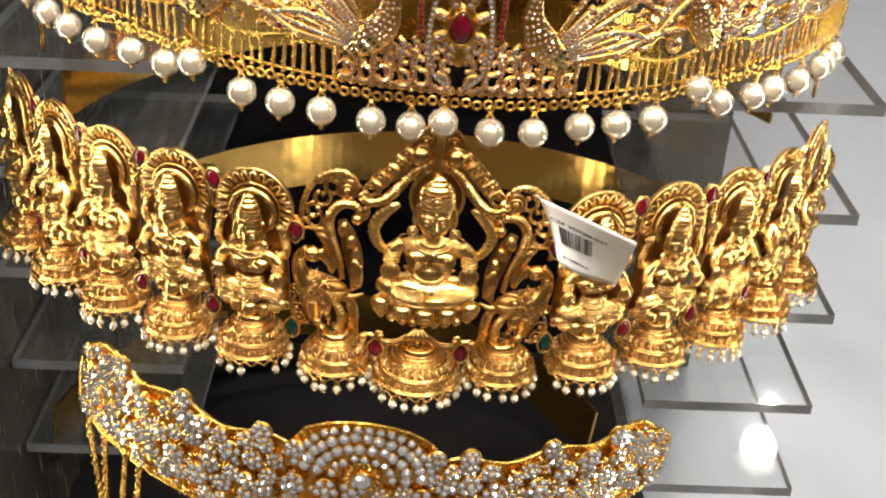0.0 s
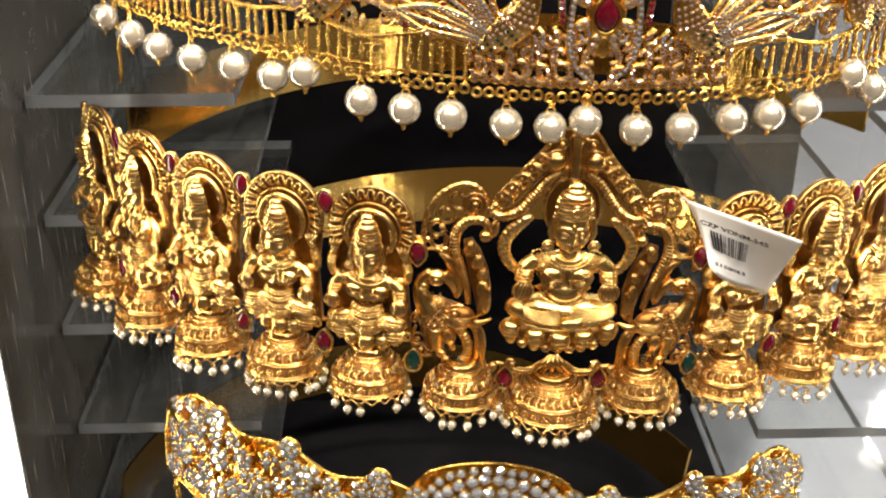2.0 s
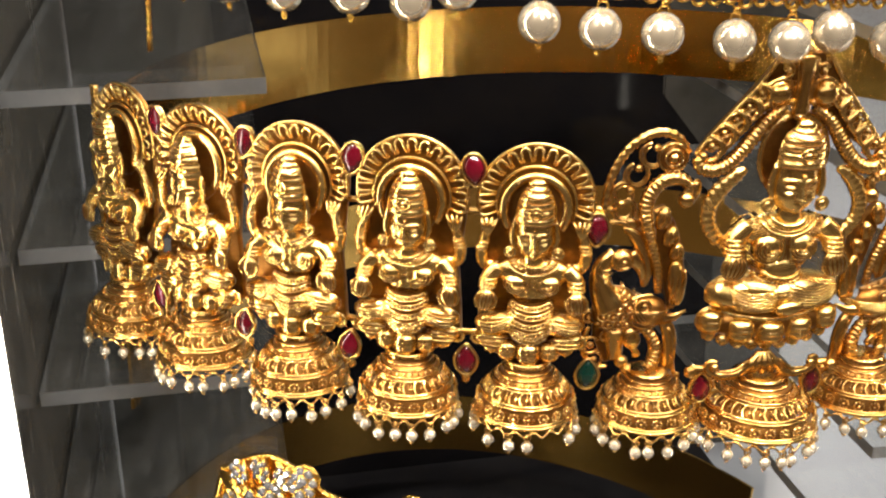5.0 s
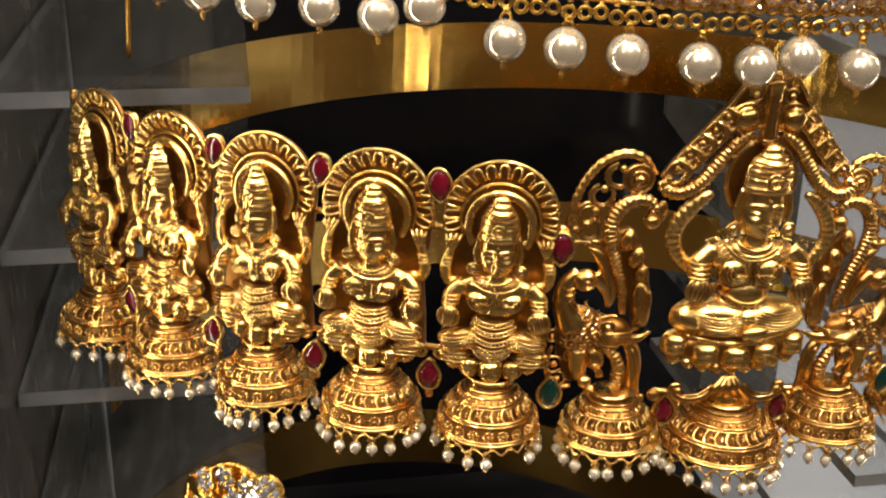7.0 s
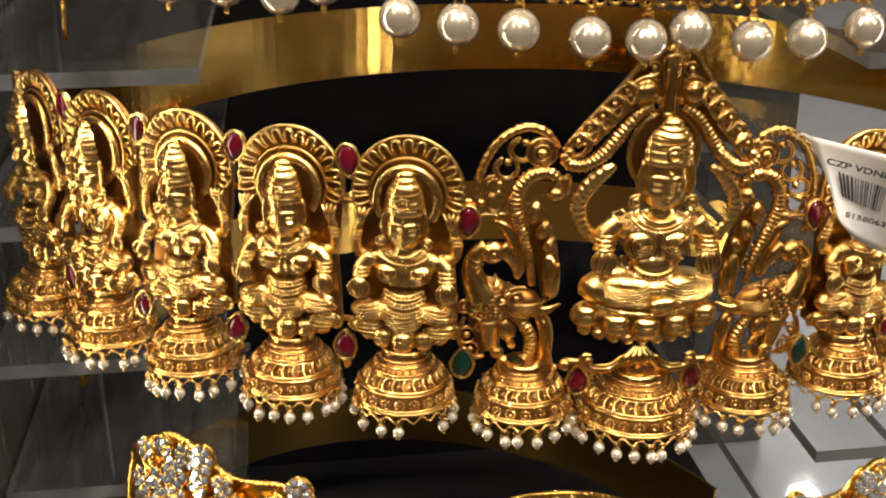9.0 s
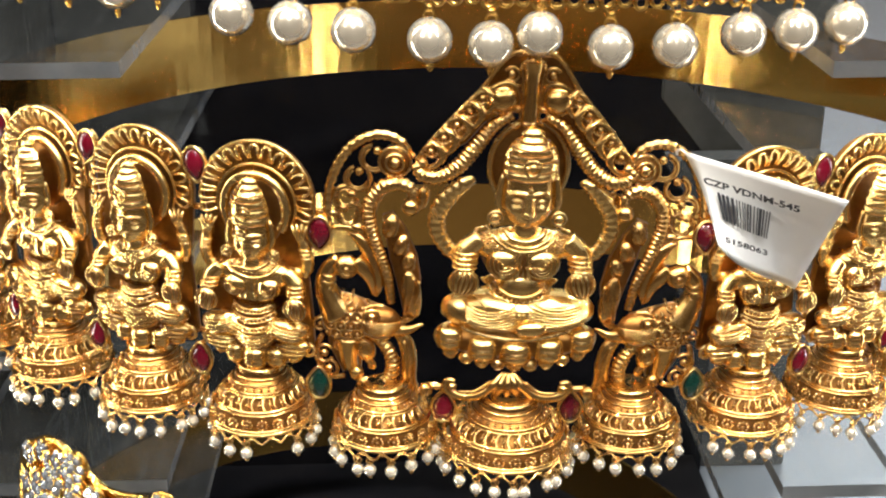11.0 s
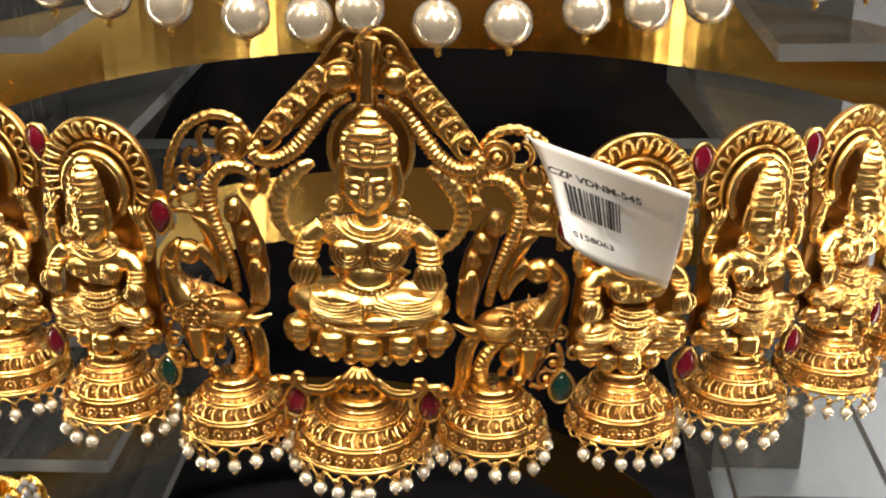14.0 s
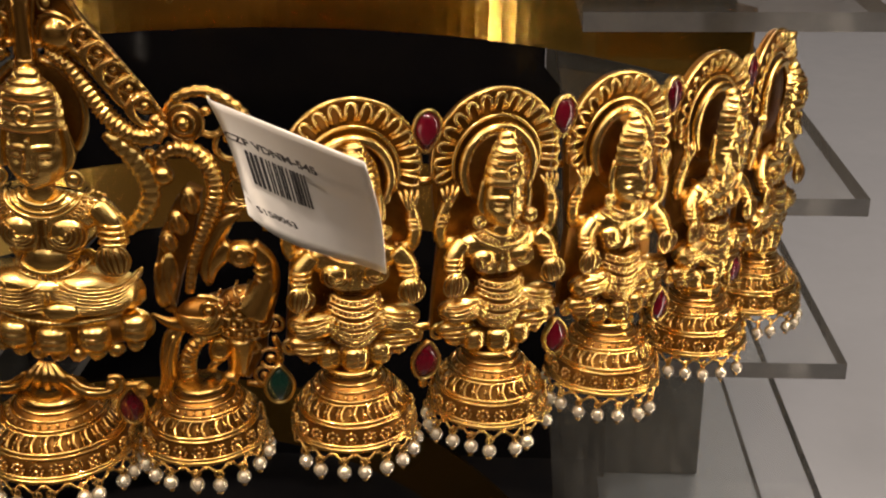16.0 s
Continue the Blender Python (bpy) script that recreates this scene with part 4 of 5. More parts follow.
def base_scroll():
    """Leaf under the lotus with a scroll on either side that ties the birds to it."""
    g = Geo()
    for q in (-2, -1, 0, 1, 2):
        g.tube([(q * 0.5, -22.2, 2.0), (q * 1.5, -25.0, 3.0 - 0.2 * abs(q)), (q * 2.5, -28.0 + 0.3 * abs(q), 2.4)], [0.5, 1.25, 0.7], 8, 4)
    for s in (-1, 1):
        g.tube([(s * 3.0, -25.4, 2.2), (s * 6.6, -28.2, 2.2), (s * 11.0, -28.4, 2.0), (s * 14.0, -26.6, 2.0), (s * 13.6, -24.6, 2.2), (s * 12.0, -24.8, 2.4)], [1.0, 1.3, 1.2, 1.0, 0.9, 0.8], 8, 6, flat=0.8)
        g.tube([(s * 4.0, -24.4, 2.6), (s * 7.4, -26.8, 2.8), (s * 11.4, -27.0, 2.6)], [0.4, 0.5, 0.3], 6, 5)
        g.ell((s * 12.6, -25.8, 2.6), (1.2, 1.2, 1.1))
        g.tube([(s * 13.6, -26.8, 1.2), (s * 18.4, -26.4, 1.0)], 0.9, 7, 3)
        g.ell((s * 18.4, -27.0, 2.0), (1.6, 1.6, 1.4))
        g.ring((s * 18.4, -27.0, 3.0), 1.0, 0.35, n=12)
    g.lathe([(3.4, -27.4), (3.8, -28.6), (3.2, -29.6)], (0, 0, 1.5), 18)
    return g


def swan():
    """A bird with a high ribbed tail, stacked leaves, wing and scrolls; it stands on the viewer's left."""
    g = Geo()
    rng = random.Random(3)
    # rope crest with open curls
    g.tube([(-41.4, 6.0, 0.4), (-41.6, 13.0, 0.4), (-41.2, 19.6, 0.6), (-39.1, 25.7, 0.6), (-36.0, 29.9, 0.8), (-31.2, 32.3, 0.8), (-26.5, 31.4, 0.8), (-23.3, 27.6, 0.8)], [0.9, 1.0, 1.05, 1.1, 1.15, 1.15, 1.1, 0.9], 8, 6, 0.14, 1.9)
    for u, v, r, a in ((-31.6, 27.0, 2.9, 100), (-35.0, 22.2, 2.7, 110), (-37.6, 17.8, 2.5, 60), (-37.0, 13.8, 2.6, 150)):
        g.ring((u, v, 0.7), r, 0.55, a0=a, a1=a + 290, n=22)
        g.ring((u, v, 1.1), r - 0.75, 0.28, a0=a + 10, a1=a + 240, n=18, sides=5)
        g.ell((u + (r - 0.9) * math.cos(radians(a - 30)), v + (r - 0.9) * math.sin(radians(a - 30)), 1.2), (1.0, 1.0, 0.9), 9, 6)
    g.slot = 1
    g.ell((-27.0, 26.6, 0.6), (3.7, 3.7, 1.4), 20, 8)
    g.slot = 0
    g.ring((-27.0, 26.6, 1.4), 3.3, 0.5, n=24)
    g.ring((-27.0, 26.6, 2.0), 1.9, 0.5, n=18)
    g.ell((-27.0, 26.6, 2.0), (1.3, 1.3, 1.2), 12, 8)
    g.ell((-34.6, 10.4, 0.6), (2.2, 1.3, 1.0), 10, 7, -25)
    g.tube([(-40.6, 10.4, 0.4), (-37.0, 10.6, 0.6), (-34.0, 8.4, 0.6)], [0.6, 0.9, 0.6], 7, 4)
    # ribbed tail
    g.tube([(-23.4, 18.0, 2.4), (-22.8, 20.4, 2.3), (-25.4, 22.0, 2.2), (-29.2, 21.2, 2.1), (-31.8, 17.8, 2.0), (-32.3, 13.7, 2.0), (-31.3, 9.6, 2.0), (-29.6, 5.0, 2.0), (-27.9, 0.0, 1.9), (-26.8, -6.6, 1.6)], [1.0, 1.3, 1.6, 1.75, 1.75, 1.65, 1.5, 1.35, 1.2, 0.9], 10, 5, 0.13, 1.15)
    g.ell((-23.2, 17.0, 2.6), (2.0, 2.0, 1.9), 14, 9)
    g.ell((-20.9, 18.6, 1.0), (1.6, 3.0, 1.2), 12, 8, -10)
    # backing and stacked leaves
    g.slot = 1
    g.slab([(-29.6, 13.6), (-27.2, 14.6), (-24.4, 11.0), (-21.6, 4.6), (-20.4, -1.6), (-21.2, -10.0), (-23.8, -10.6), (-25.4, -4.0), (-27.6, 3.4)], -1.2, 0.6)
    g.slot = 0
    for u, v, a, b, t in ((-27.6, 11.6, 1.9, 3.0, -14), (-25.2, 7.2, 1.9, 2.7, -20), (-23.4, 3.4, 1.7, 2.2, -24)):
        g.ell((u, v, 1.0), (a, b, 1.3), 14, 9, t)
        g.ring((u + 0.2, v - 0.2, 1.9), a * 0.7, 0.35, a0=-60, a1=220, n=16, squash=1.4)
        g.tube([(u - 0.8, v - b * 0.8, 1.8), (u, v, 2.5), (u + 0.3, v + b * 0.7, 1.8)], 0.3, 6, 3)
    g.ell((-22.4, -4.6, 1.0), (2.3, 6.0, 1.5), 16, 10, 9)
    for q in (-1, 0, 1):
        g.tube([(-22.0 + q * 1.2, 0.2 - abs(q), 1.6), (-22.1 + q * 1.25, -4.5, 2.5 - 0.2 * abs(q)), (-23.2 + q * 0.7, -9.8, 1.7)], [0.3, 0.5, 0.3], 6, 4)
    # head, beak, neck
    g.ell((-37.0, 2.2, 2.8), (3.1, 2.8, 2.4), 18, 11)
    g.ring((-36.8, 2.2, 4.8), 1.5, 0.42, n=18)
    g.ell((-36.8, 2.2, 4.8), (0.75, 0.75, 0.7), 9, 6)
    g.tube([(-35.0, 3.6, 2.4), (-33.0, 1.4, 2.4), (-31.4, -1.4, 2.2), (-30.8, -4.8, 1.8)], [1.9, 1.8, 1.1, 0.4], 9, 5, flat=0.8)
    g.tube([(-36.6, 9.4, 0.8), (-33.6, 7.4, 1.0), (-31.2, 2.8, 1.0), (-30.0, -2.0, 1.2), (-30.4, -5.4, 1.2)], [0.5, 1.7, 2.0, 1.5, 0.5], 9, 6, flat=0.6)
    g.tube([(-38.4, 3.6, 2.2), (-40.9, 0.8, 2.0), (-41.6, -2.8, 2.0), (-40.4, -6.4, 2.0), (-38.4, -10.0, 2.0)], [1.9, 2.1, 2.4, 3.2, 4.2], 12, 6, flat=0.85)
    for j in range(5):
        g.ring((-40.6 - 0.2 * j, 1.2 - 1.4 * j, 3.7), 1.5 + 0.1 * j, 0.34, a0=200, a1=350, n=10, sides=5)
    # body with overlapping scale curls
    g.slot = 1
    g.ell((-36.8, -11.0, 1.6), (5.8, 6.2, 2.8), 20, 11, 15)
    g.slot = 0
    for j in range(6):
        for i in range(4):
            u, v = -41.2 + 2.3 * i + 1.0 * (j % 2), -5.4 - 2.1 * j
            if g.top(u, v) > 1.6:
                g.arc((u, v), 1.25, 0.34, 150 + rng.uniform(-30, 30), 400, 1.0, 0.15, 8)
                g.bead(u + 0.2, v - 0.2, 0.6)
    # wing
    g.slot = 1
    g.relief(-29.4, -11.2, 1.8, lambda y: 5.0 * math.sqrt(max(0.0, 1 - y * y)) + 0.05, 4.1, lambda x, y: 3.4 * math.sqrt(max(0.0, 1 - 0.95 * x * x)) * math.sqrt(max(0.0, 1 - 0.95 * y * y)), 17, 15)
    g.slot = 0
    g.ring((-29.4, -11.2, 2.6), 4.9, 0.6, a0=80, a1=300, n=24, squash=0.86)
    g.ring((-30.8, -8.9, 4.9), 1.5, 0.42, n=18)
    g.ell((-30.8, -8.9, 4.9), (0.95, 0.95, 0.9), 10, 7)
    for q in range(9):
        g.line([(-33.6 + 0.62 * q, -9.9 - 0.05 * q), (-31.2 + 0.85 * q, -13.4 + 0.34 * q), (-25.0 + 0.4 * q, -13.2 + 0.24 * q)], [0.25, 0.42, 0.28], 0.15)
    g.tube([(-27.4, -12.6, 2.6), (-23.2, -13.0, 2.4), (-19.4, -11.4, 1.8)], [2.4, 1.3, 0.3], 9, 5, flat=0.7)
    # lower curls and stems
    g.slot = 1
    g.slab([(-42.0, -6.0), (-34.0, -7.0), (-28.0, -9.0), (-28.0, -14.0), (-33.0, -16.0), (-33.4, -25.0), (-37.6, -26.0), (-41.0, -19.0)], -1.4, 0.2)
    g.slot = 0
    g.tube([(-30.4, -15.2, 1.8), (-27.4, -17.8, 2.2), (-25.9, -22.0, 2.2), (-26.9, -26.0, 2.2), (-30.4, -27.4, 2.2), (-33.8, -26.4, 2.2)], [1.1, 1.5, 1.7, 1.7, 1.6, 1.2], 10, 5, 0.13, 1.15)
    g.ell((-34.2, -24.4, 2.6), (1.7, 1.7, 1.6), 12, 8)
    g.tube([(-36.4, -16.0, 1.6), (-36.2, -20.0, 1.6), (-35.4, -24.0, 1.4)], [3.0, 2.3, 1.8], 10, 5, flat=0.8)
    g.ell((-32.2, -18.4, 2.0), (2.3, 3.2, 1.8), 14, 9, 14)
    g.ring((-32.3, -17.8, 3.6), 1.3, 0.35, n=16, squash=1.4)
    g.tube([(-31.8, -20.6, 2.4), (-30.4, -22.6, 2.4), (-31.6, -22.8, 2.4)], [0.9, 0.9, 0.4], 7, 4)
    g.tube([(-26.0, -13.0, 1.4), (-23.4, -16.0, 1.6), (-22.3, -20.4, 1.6), (-22.2, -25.2, 1.6), (-20.8, -28.8, 1.4), (-18.8, -29.2, 1.4)], [1.2, 1.8, 1.9, 1.8, 1.4, 0.9], 10, 6, flat=0.75)
    g.tube([(-23.6, -15.4, 2.9), (-22.0, -20.4, 3.1), (-21.8, -25.4, 2.9), (-20.4, -28.4, 2.4)], 0.35, 6, 5)
    for u, v, r, a in ((-41.8, -20.6, 2.1, 40), (-40.6, -24.4, 1.9, 200), (-38.2, -18.2, 1.3, 90), (-42.8, -13.0, 1.5, 0)):
        g.ring((u, v, 1.2), r, 0.5, a0=a, a1=a + 290, n=16)
        g.ell((u, v, 1.2), (r * 0.5, r * 0.5, 0.8), 9, 6)
    g.tube([(-42.4, -16.0, 0.6), (-43.4, -19.0, 0.6), (-43.0, -23.0, 0.6), (-40.4, -26.6, 0.6), (-37.0, -26.4, 0.8)], [0.6, 0.8, 0.9, 0.8, 0.6], 7, 5)
    return g


def bell(r, h):
    """A domed bell of pierced rows, rosettes and beaded rings, its top at v = 0."""
    g = Geo()

    def rad(q):
        return r * (0.42 + 0.58 * math.sin(min(1.0, q) * 1.5) ** 0.9)

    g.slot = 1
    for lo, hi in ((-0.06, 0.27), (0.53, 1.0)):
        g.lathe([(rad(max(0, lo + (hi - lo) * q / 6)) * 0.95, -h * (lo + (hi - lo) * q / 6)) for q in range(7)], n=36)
    # Added liner: its dark brown stands in for the shade inside the openings.
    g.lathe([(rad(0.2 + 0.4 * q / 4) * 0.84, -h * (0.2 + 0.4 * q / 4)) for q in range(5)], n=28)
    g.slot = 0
    g.lathe([(0.5, 1.6), (rad(0) * 0.8, 1.5), (rad(0) * 1.1, 0.8), (rad(0) * 0.85, 0.2), (rad(0) * 1.05, -0.5)], n=24)
    for q, t in ((0.03, 0.42), (0.12, 0.34), (0.24, 0.42), (0.29, 0.34), (0.53, 0.5), (0.6, 0.42), (0.9, 0.42), (0.97, 0.55)):
        g.ring((0, -h * q, 0), rad(q) * (1.02 if q == 0.53 else 1.0), t, "v", n=36)
    n = int(r * 1.9)
    for i in range(n):
        a = 2 * math.pi * i / n
        pts = []
        for j in range(5):
            q = 0.28 + 0.26 * j / 4
            b = a + 1.0 / r * math.sin(j / 4 * math.pi)
            pts.append((rad(q) * math.cos(b), -h * q, rad(q) * math.sin(b)))
        g.tube(pts, 0.33, 5, 2)
        b = a + math.pi / n + 0.4 / r
        g.ell((rad(0.42) * math.cos(b), -h * 0.42, rad(0.42) * math.sin(b)), (0.5, 0.5, 0.5), 7, 5)
        g.tube([(rad(0.3) * math.cos(b), -h * 0.3, rad(0.3) * math.sin(b)), (rad(0.5) * math.cos(b), -h * 0.5, rad(0.5) * math.sin(b))], 0.2, 4, 1)
    n = int(r * 2.2)
    for i in range(n):
        b = 2 * math.pi * i / n
        g.ell((rad(0.18) * math.cos(b), -h * 0.18, rad(0.18) * math.sin(b)), (0.42, 0.42, 0.42), 6, 5)
    n = int(r * 1.75)
    for i in range(n):
        a = 2 * math.pi * i / n
        c = (rad(0.76) * math.cos(a), -h * 0.76, rad(0.76) * math.sin(a))
        g.ell((c[0] * 1.03, c[1], c[2] * 1.03), (0.5, 0.5, 0.5), 7, 5)
        for j in range(8):
            b = 2 * math.pi * j / 8
            d = 1.12 * math.cos(b)
            g.ell((c[0] * 1.01 - math.sin(a) * d, c[1] + 1.12 * math.sin(b), c[2] * 1.01 + math.cos(a) * d), (0.42, 0.42, 0.42), 6, 4)
    n = int(r * 1.5)
    for i in range(n):
        a, b, c = (2 * math.pi * (i + k) / n for k in (0, 0.5, 1))
        g.tube([(rad(1) * math.cos(a), -h, rad(1) * math.sin(a)), (rad(1) * 1.02 * math.cos(b), -h - 1.9, rad(1) * 1.02 * math.sin(b)), (rad(1) * math.cos(c), -h, rad(1) * math.sin(c))], 0.3, 5, 2)
        g.ell((rad(1) * 1.02 * math.cos(a), -h - 0.5, rad(1) * 1.02 * math.sin(a)), (0.45, 0.45, 0.45), 6, 4)
    return g, rad(1)


def pearl_bead(r):
    g = Geo()
    g.ell((0, 0, 0), (r, r, r), 16, 12)
    return g


def setting_drop(w, h):
    """Gold rim and back of a pear-shaped stone."""
    g = Geo()
    pts = [pear(2 * math.pi * i / 18, w + 0.35, h + 0.45) for i in range(18)]
    g.tube([(x, y, 0.4) for x, y in pts], 0.42, 6, 2, closed=True)
    g.slab(pts, -1.0, 0.2, 0.3)
    return g


def stone_drop(w, h, mat):
    g = Geo()
    g.drop((0, 0, 0.3), w, h, 1.3)
    return g.mesh("stone", mat)


def middle_belt():
    bow = Arc(0.165, 0.174, 0.14)
    belt = tagged(new("waist_belt"), "antique gold temple waist belt with seated figures, birds and pearl-fringed bells", "waist belt", "waist belts on the stand")
    belt.matrix_world = pose(0.0028, 0.4765, 1.199, 0, 2.0, 0)
    fig = small_deity().mesh("figure_panel", (GOLD, GOLD_BROWN))
    sites = []
    for side in (-1, 1):
        for k in range(5):
            s = side * (0.0575 + 0.0288 * k)
            part("figure_panel", fig, belt, bow.site(s, 0.0, 0.001))
            sites.append((s, -0.0275, 12.2, 11.2))
    part("main_figure", main_deity().mesh("main_figure", (GOLD, GOLD_BROWN)), belt, bow.site(0.0016, -0.002, -0.0028, 1.2))
    part("canopy", arch().mesh("canopy", (GOLD_DARK, GOLD_BROWN)), belt, bow.site(0.0008, -0.0024, -0.0025, 1.2))
    part("leaf_scroll", base_scroll().mesh("leaf_scroll", GOLD_DARK), belt, bow.site(0, -0.0012, 0.0, 1.0))
    bird = swan()
    for side, g in ((-1, bird), (1, bird.mirror())):
        lean = Matrix.Translation((0, -0.137, -0.0026)) @ Matrix.Rotation(radians(side * 4.0), 4, "Z")
        part("bird_scroll", g.mesh("bird_scroll", (GOLD_DARK, GOLD_BROWN)), belt, lean @ Matrix.Rotation(radians(1.2), 4, "Y"))
        sites.append((side * 0.0283, -0.029, 11.9, 10.2))
    sites.append((0.0, -0.0312, 14.8, 10.4))
    pearl = pearl_bead(1.4).mesh("pearl", PEARL)
    wire = Geo()
    wire.tube([(0, 3.4, 0), (0, -1.6, 0)], 0.22, 5, 2)
    wire.ring((0, 2.4, 0), 0.8, 0.25, n=10, sides=5)
    wire.ell((0, -1.65, 0), (0.55, 0.5, 0.55), 7, 5)
    wire_mesh = wire.mesh("wire", GOLD_DARK)
    made = {}
    rng = random.Random(7)
    for s, v, r, h in sites:
        if (r, h) not in made:
            g, edge = bell(r, h)
            made[(r, h)] = (g.mesh("bell", (GOLD_DARK, GOLD_BROWN)), edge)
        data, edge = made[(r, h)]
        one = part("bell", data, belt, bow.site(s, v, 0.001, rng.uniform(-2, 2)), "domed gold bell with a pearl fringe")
        n = int(r * 1.5)
        for i in range(n):
            a = 2 * math.pi * (i + 0.5) / n + rng.uniform(-0.07, 0.07)
            if abs(s) > 0.05 and rng.random() < 0.14:
                continue
            p = (edge * 1.02 * math.cos(a) * 0.001, -edge * 1.02 * math.sin(a) * 0.001, (-h - 4.4 + rng.uniform(-0.5, 0.4)) * 0.001)
            part("pearl", pearl, one, Matrix.Translation(p))
            part("wire", wire_mesh, one, Matrix.Translation(p))
    # coloured stones between the panels
    rim, red, green = setting_drop(2.4, 3.6).mesh("stone", GOLD), stone_drop(2.4, 3.6, RUBY), stone_drop(2.4, 3.6, EMERALD)
    for side in (-1, 1):
        for k in range(5):
            s = side * (0.0432 + 0.0288 * k)
            place = [(s, 0.0205 if k else 0.0075, 0.0, 180, red)]
            place.append((s, -0.0265 if k else -0.0285, 0.002, 0, red if k else green))
            for q, v, w, turn, stone in place:
                m = bow.site(q, v, w, turn + rng.uniform(-8, 8))
                one = part("stone_setting", rim, belt, m, "gold-rimmed pear-shaped stone")
                part("stone", stone, one, label="deep red stone" if stone is red else "deep green stone")
        m = bow.site(side * 0.0147, -0.0335, 0.0, 0)
        one = part("stone_setting", rim, belt, m)
        part("stone", red, one, label="deep red stone")
    link = Geo()
    link.tube([(-4, 0, -1.5), (4, 0, -1.5)], 0.9, 6, 3)
    bead = Geo()
    bead.ell((0, 0, 0.4), (1.0, 1.3, 1.0))
    link_mesh, bead_mesh = link.mesh("link_bar", GOLD_DARK), bead.mesh("bead", GOLD_DARK)
    for side in (-1, 1):
        for k in range(5):
            for v in ((-0.021, 0.01) if k else (0.012,)):
                part("link_bar", link_mesh, belt, bow.site(side * (0.0432 + 0.0288 * k), v))
            part("bead", bead_mesh, belt, bow.site(side * (0.0432 + 0.0288 * k), -0.0325))
        tab = Geo()
        tab.tube([(0, 24, -1), (0, -20, -1)], 1.2, 8, 4, 0.1, 2.0)
        part("end_bar", tab.mesh("end_bar", GOLD_DARK), belt, bow.site(side * 0.1885, 0.0))
    part("hoop", hoop_mesh(0.1747, -0.0385, 0.1773, -0.106, -0.1085, 0.03, 0.012), belt, label="plain polished brass back hoop")
    return belt


middle_belt()


# ---- price tag ----
def price_tag():
    """Paper tag hung over one panel, slightly curled, with its code and bars."""
    A, B, C, D = Vector((0.0378, 0.3325, 1.2278)), Vector((0.0664, 0.3140, 1.2232)), Vector((0.0665, 0.3385, 1.1930)), Vector((0.0447, 0.3262, 1.2095))
    tag = tagged(new("price_tag"), "curled white paper price tag with black code and bars", "price tag")
    tag.location = A
    n, vs, fs = 14, [], []

    def place(p, q):
        top = A.lerp(B, p)
        pt = top.lerp(D.lerp(C, p), q)
        normal = (B - A).cross(C - B).normalized()
        bulge = math.sin(math.pi * q) * 0.0012 - 0.003 * math.sin(math.pi * p) * q * (1 - p)
        return pt + normal * bulge

    nrm = (B - A).cross(C - B).normalized()
    if nrm.y > 0:
        nrm = -nrm
    for layer in (0, 1):
        for i in range(n + 1):
            for j in range(n + 1):
                vs.append(place(i / n, j / n) - A - nrm * (0.0003 * layer))
    k = (n + 1) ** 2
    for i in range(n):
        for j in range(n):
            a = i * (n + 1) + j
            fs.append((a, a + 1, a + n + 2, a + n + 1))
            fs.append((k + a, k + a + n + 1, k + a + n + 2, k + a + 1))
    for i in range(n):
        for a, b in ((i * (n + 1), (i + 1) * (n + 1)), (i * (n + 1) + n, (i + 1) * (n + 1) + n), (i, i + 1), (n * (n + 1) + i, n * (n + 1) + i + 1)):
            fs.append((a, b, k + b, k + a))
    data = bpy.data.meshes.new("paper")
    data.from_pydata([tuple(v) for v in vs], [], fs)
    data.materials.append(PAPER)
    data.polygons.foreach_set("use_smooth", [True] * len(fs))
    bm = bmesh.new()
    bm.from_mesh(data)
    bmesh.ops.recalc_face_normals(bm, faces=bm.faces)
    bm.to_mesh(data)
    bm.free()
    part("paper", data, tag)
    along = (B - A).normalized()
    down = nrm.cross(along).normalized()
    if down.z > 0:
        down = -down

    def on_paper(p, q):
        return place(p, q) - A + nrm * 0.0005

    def ink(name, body, size, p, q, label, bold, lift):
        cu = bpy.data.curves.new(name, "FONT")
        cu.body, cu.size, cu.extrude, cu.offset = body, size, 0.00003, bold
        cu.materials.append(INK)
        ob = new(name, cu)
        ob.parent = tag
        ax = along
        up = nrm.cross(ax).normalized()
        up = up if up.z > 0 else -up
        face = ax.cross(up)
        m = Matrix((ax, up, face)).transposed().to_4x4()
        m.translation = on_paper(p, q) + face * lift
        ob.matrix_basis = m
        ob["label"] = label

    ink("code_text", "CZP VDNM-545", 0.003, 0.09, 0.24, "black printed code", 0.00009, 0.0011)
    ink("code_text", "S158063", 0.0027, 0.2, 0.76, "black printed code", 0.00005, 0.0018)
    g = random.Random(5)
    q = 0.17
    while q < 0.57:
        wide = g.choice((0.008, 0.012, 0.02))
        a, b = on_paper(q, 0.32), on_paper(q, 0.6)
        c, d = on_paper(q + wide, 0.32), on_paper(q + wide, 0.6)
        m = bpy.data.meshes.new("bar")
        up = nrm * 0.0004
        m.from_pydata([tuple(x + y) for y in (up, up * 1.4) for x in (a, b, d, c)], [], [(0, 1, 2, 3), (7, 6, 5, 4), (0, 4, 5, 1), (1, 5, 6, 2), (2, 6, 7, 3), (3, 7, 4, 0)])
        m.materials.append(INK)
        part("bar", m, tag)
        q += wide + g.choice((0.008, 0.013, 0.018))
    t = Geo()
    t.tube([(0.6, -0.6, -0.2), (-0.4, 0.2, -1.6), (-0.8, -1.0, -4.0), (-0.4, -2.0, -5.0)], 0.2, 5, 5)
    part("thread", t.mesh("thread", THREAD), tag, label="thin white tie thread")


price_tag()


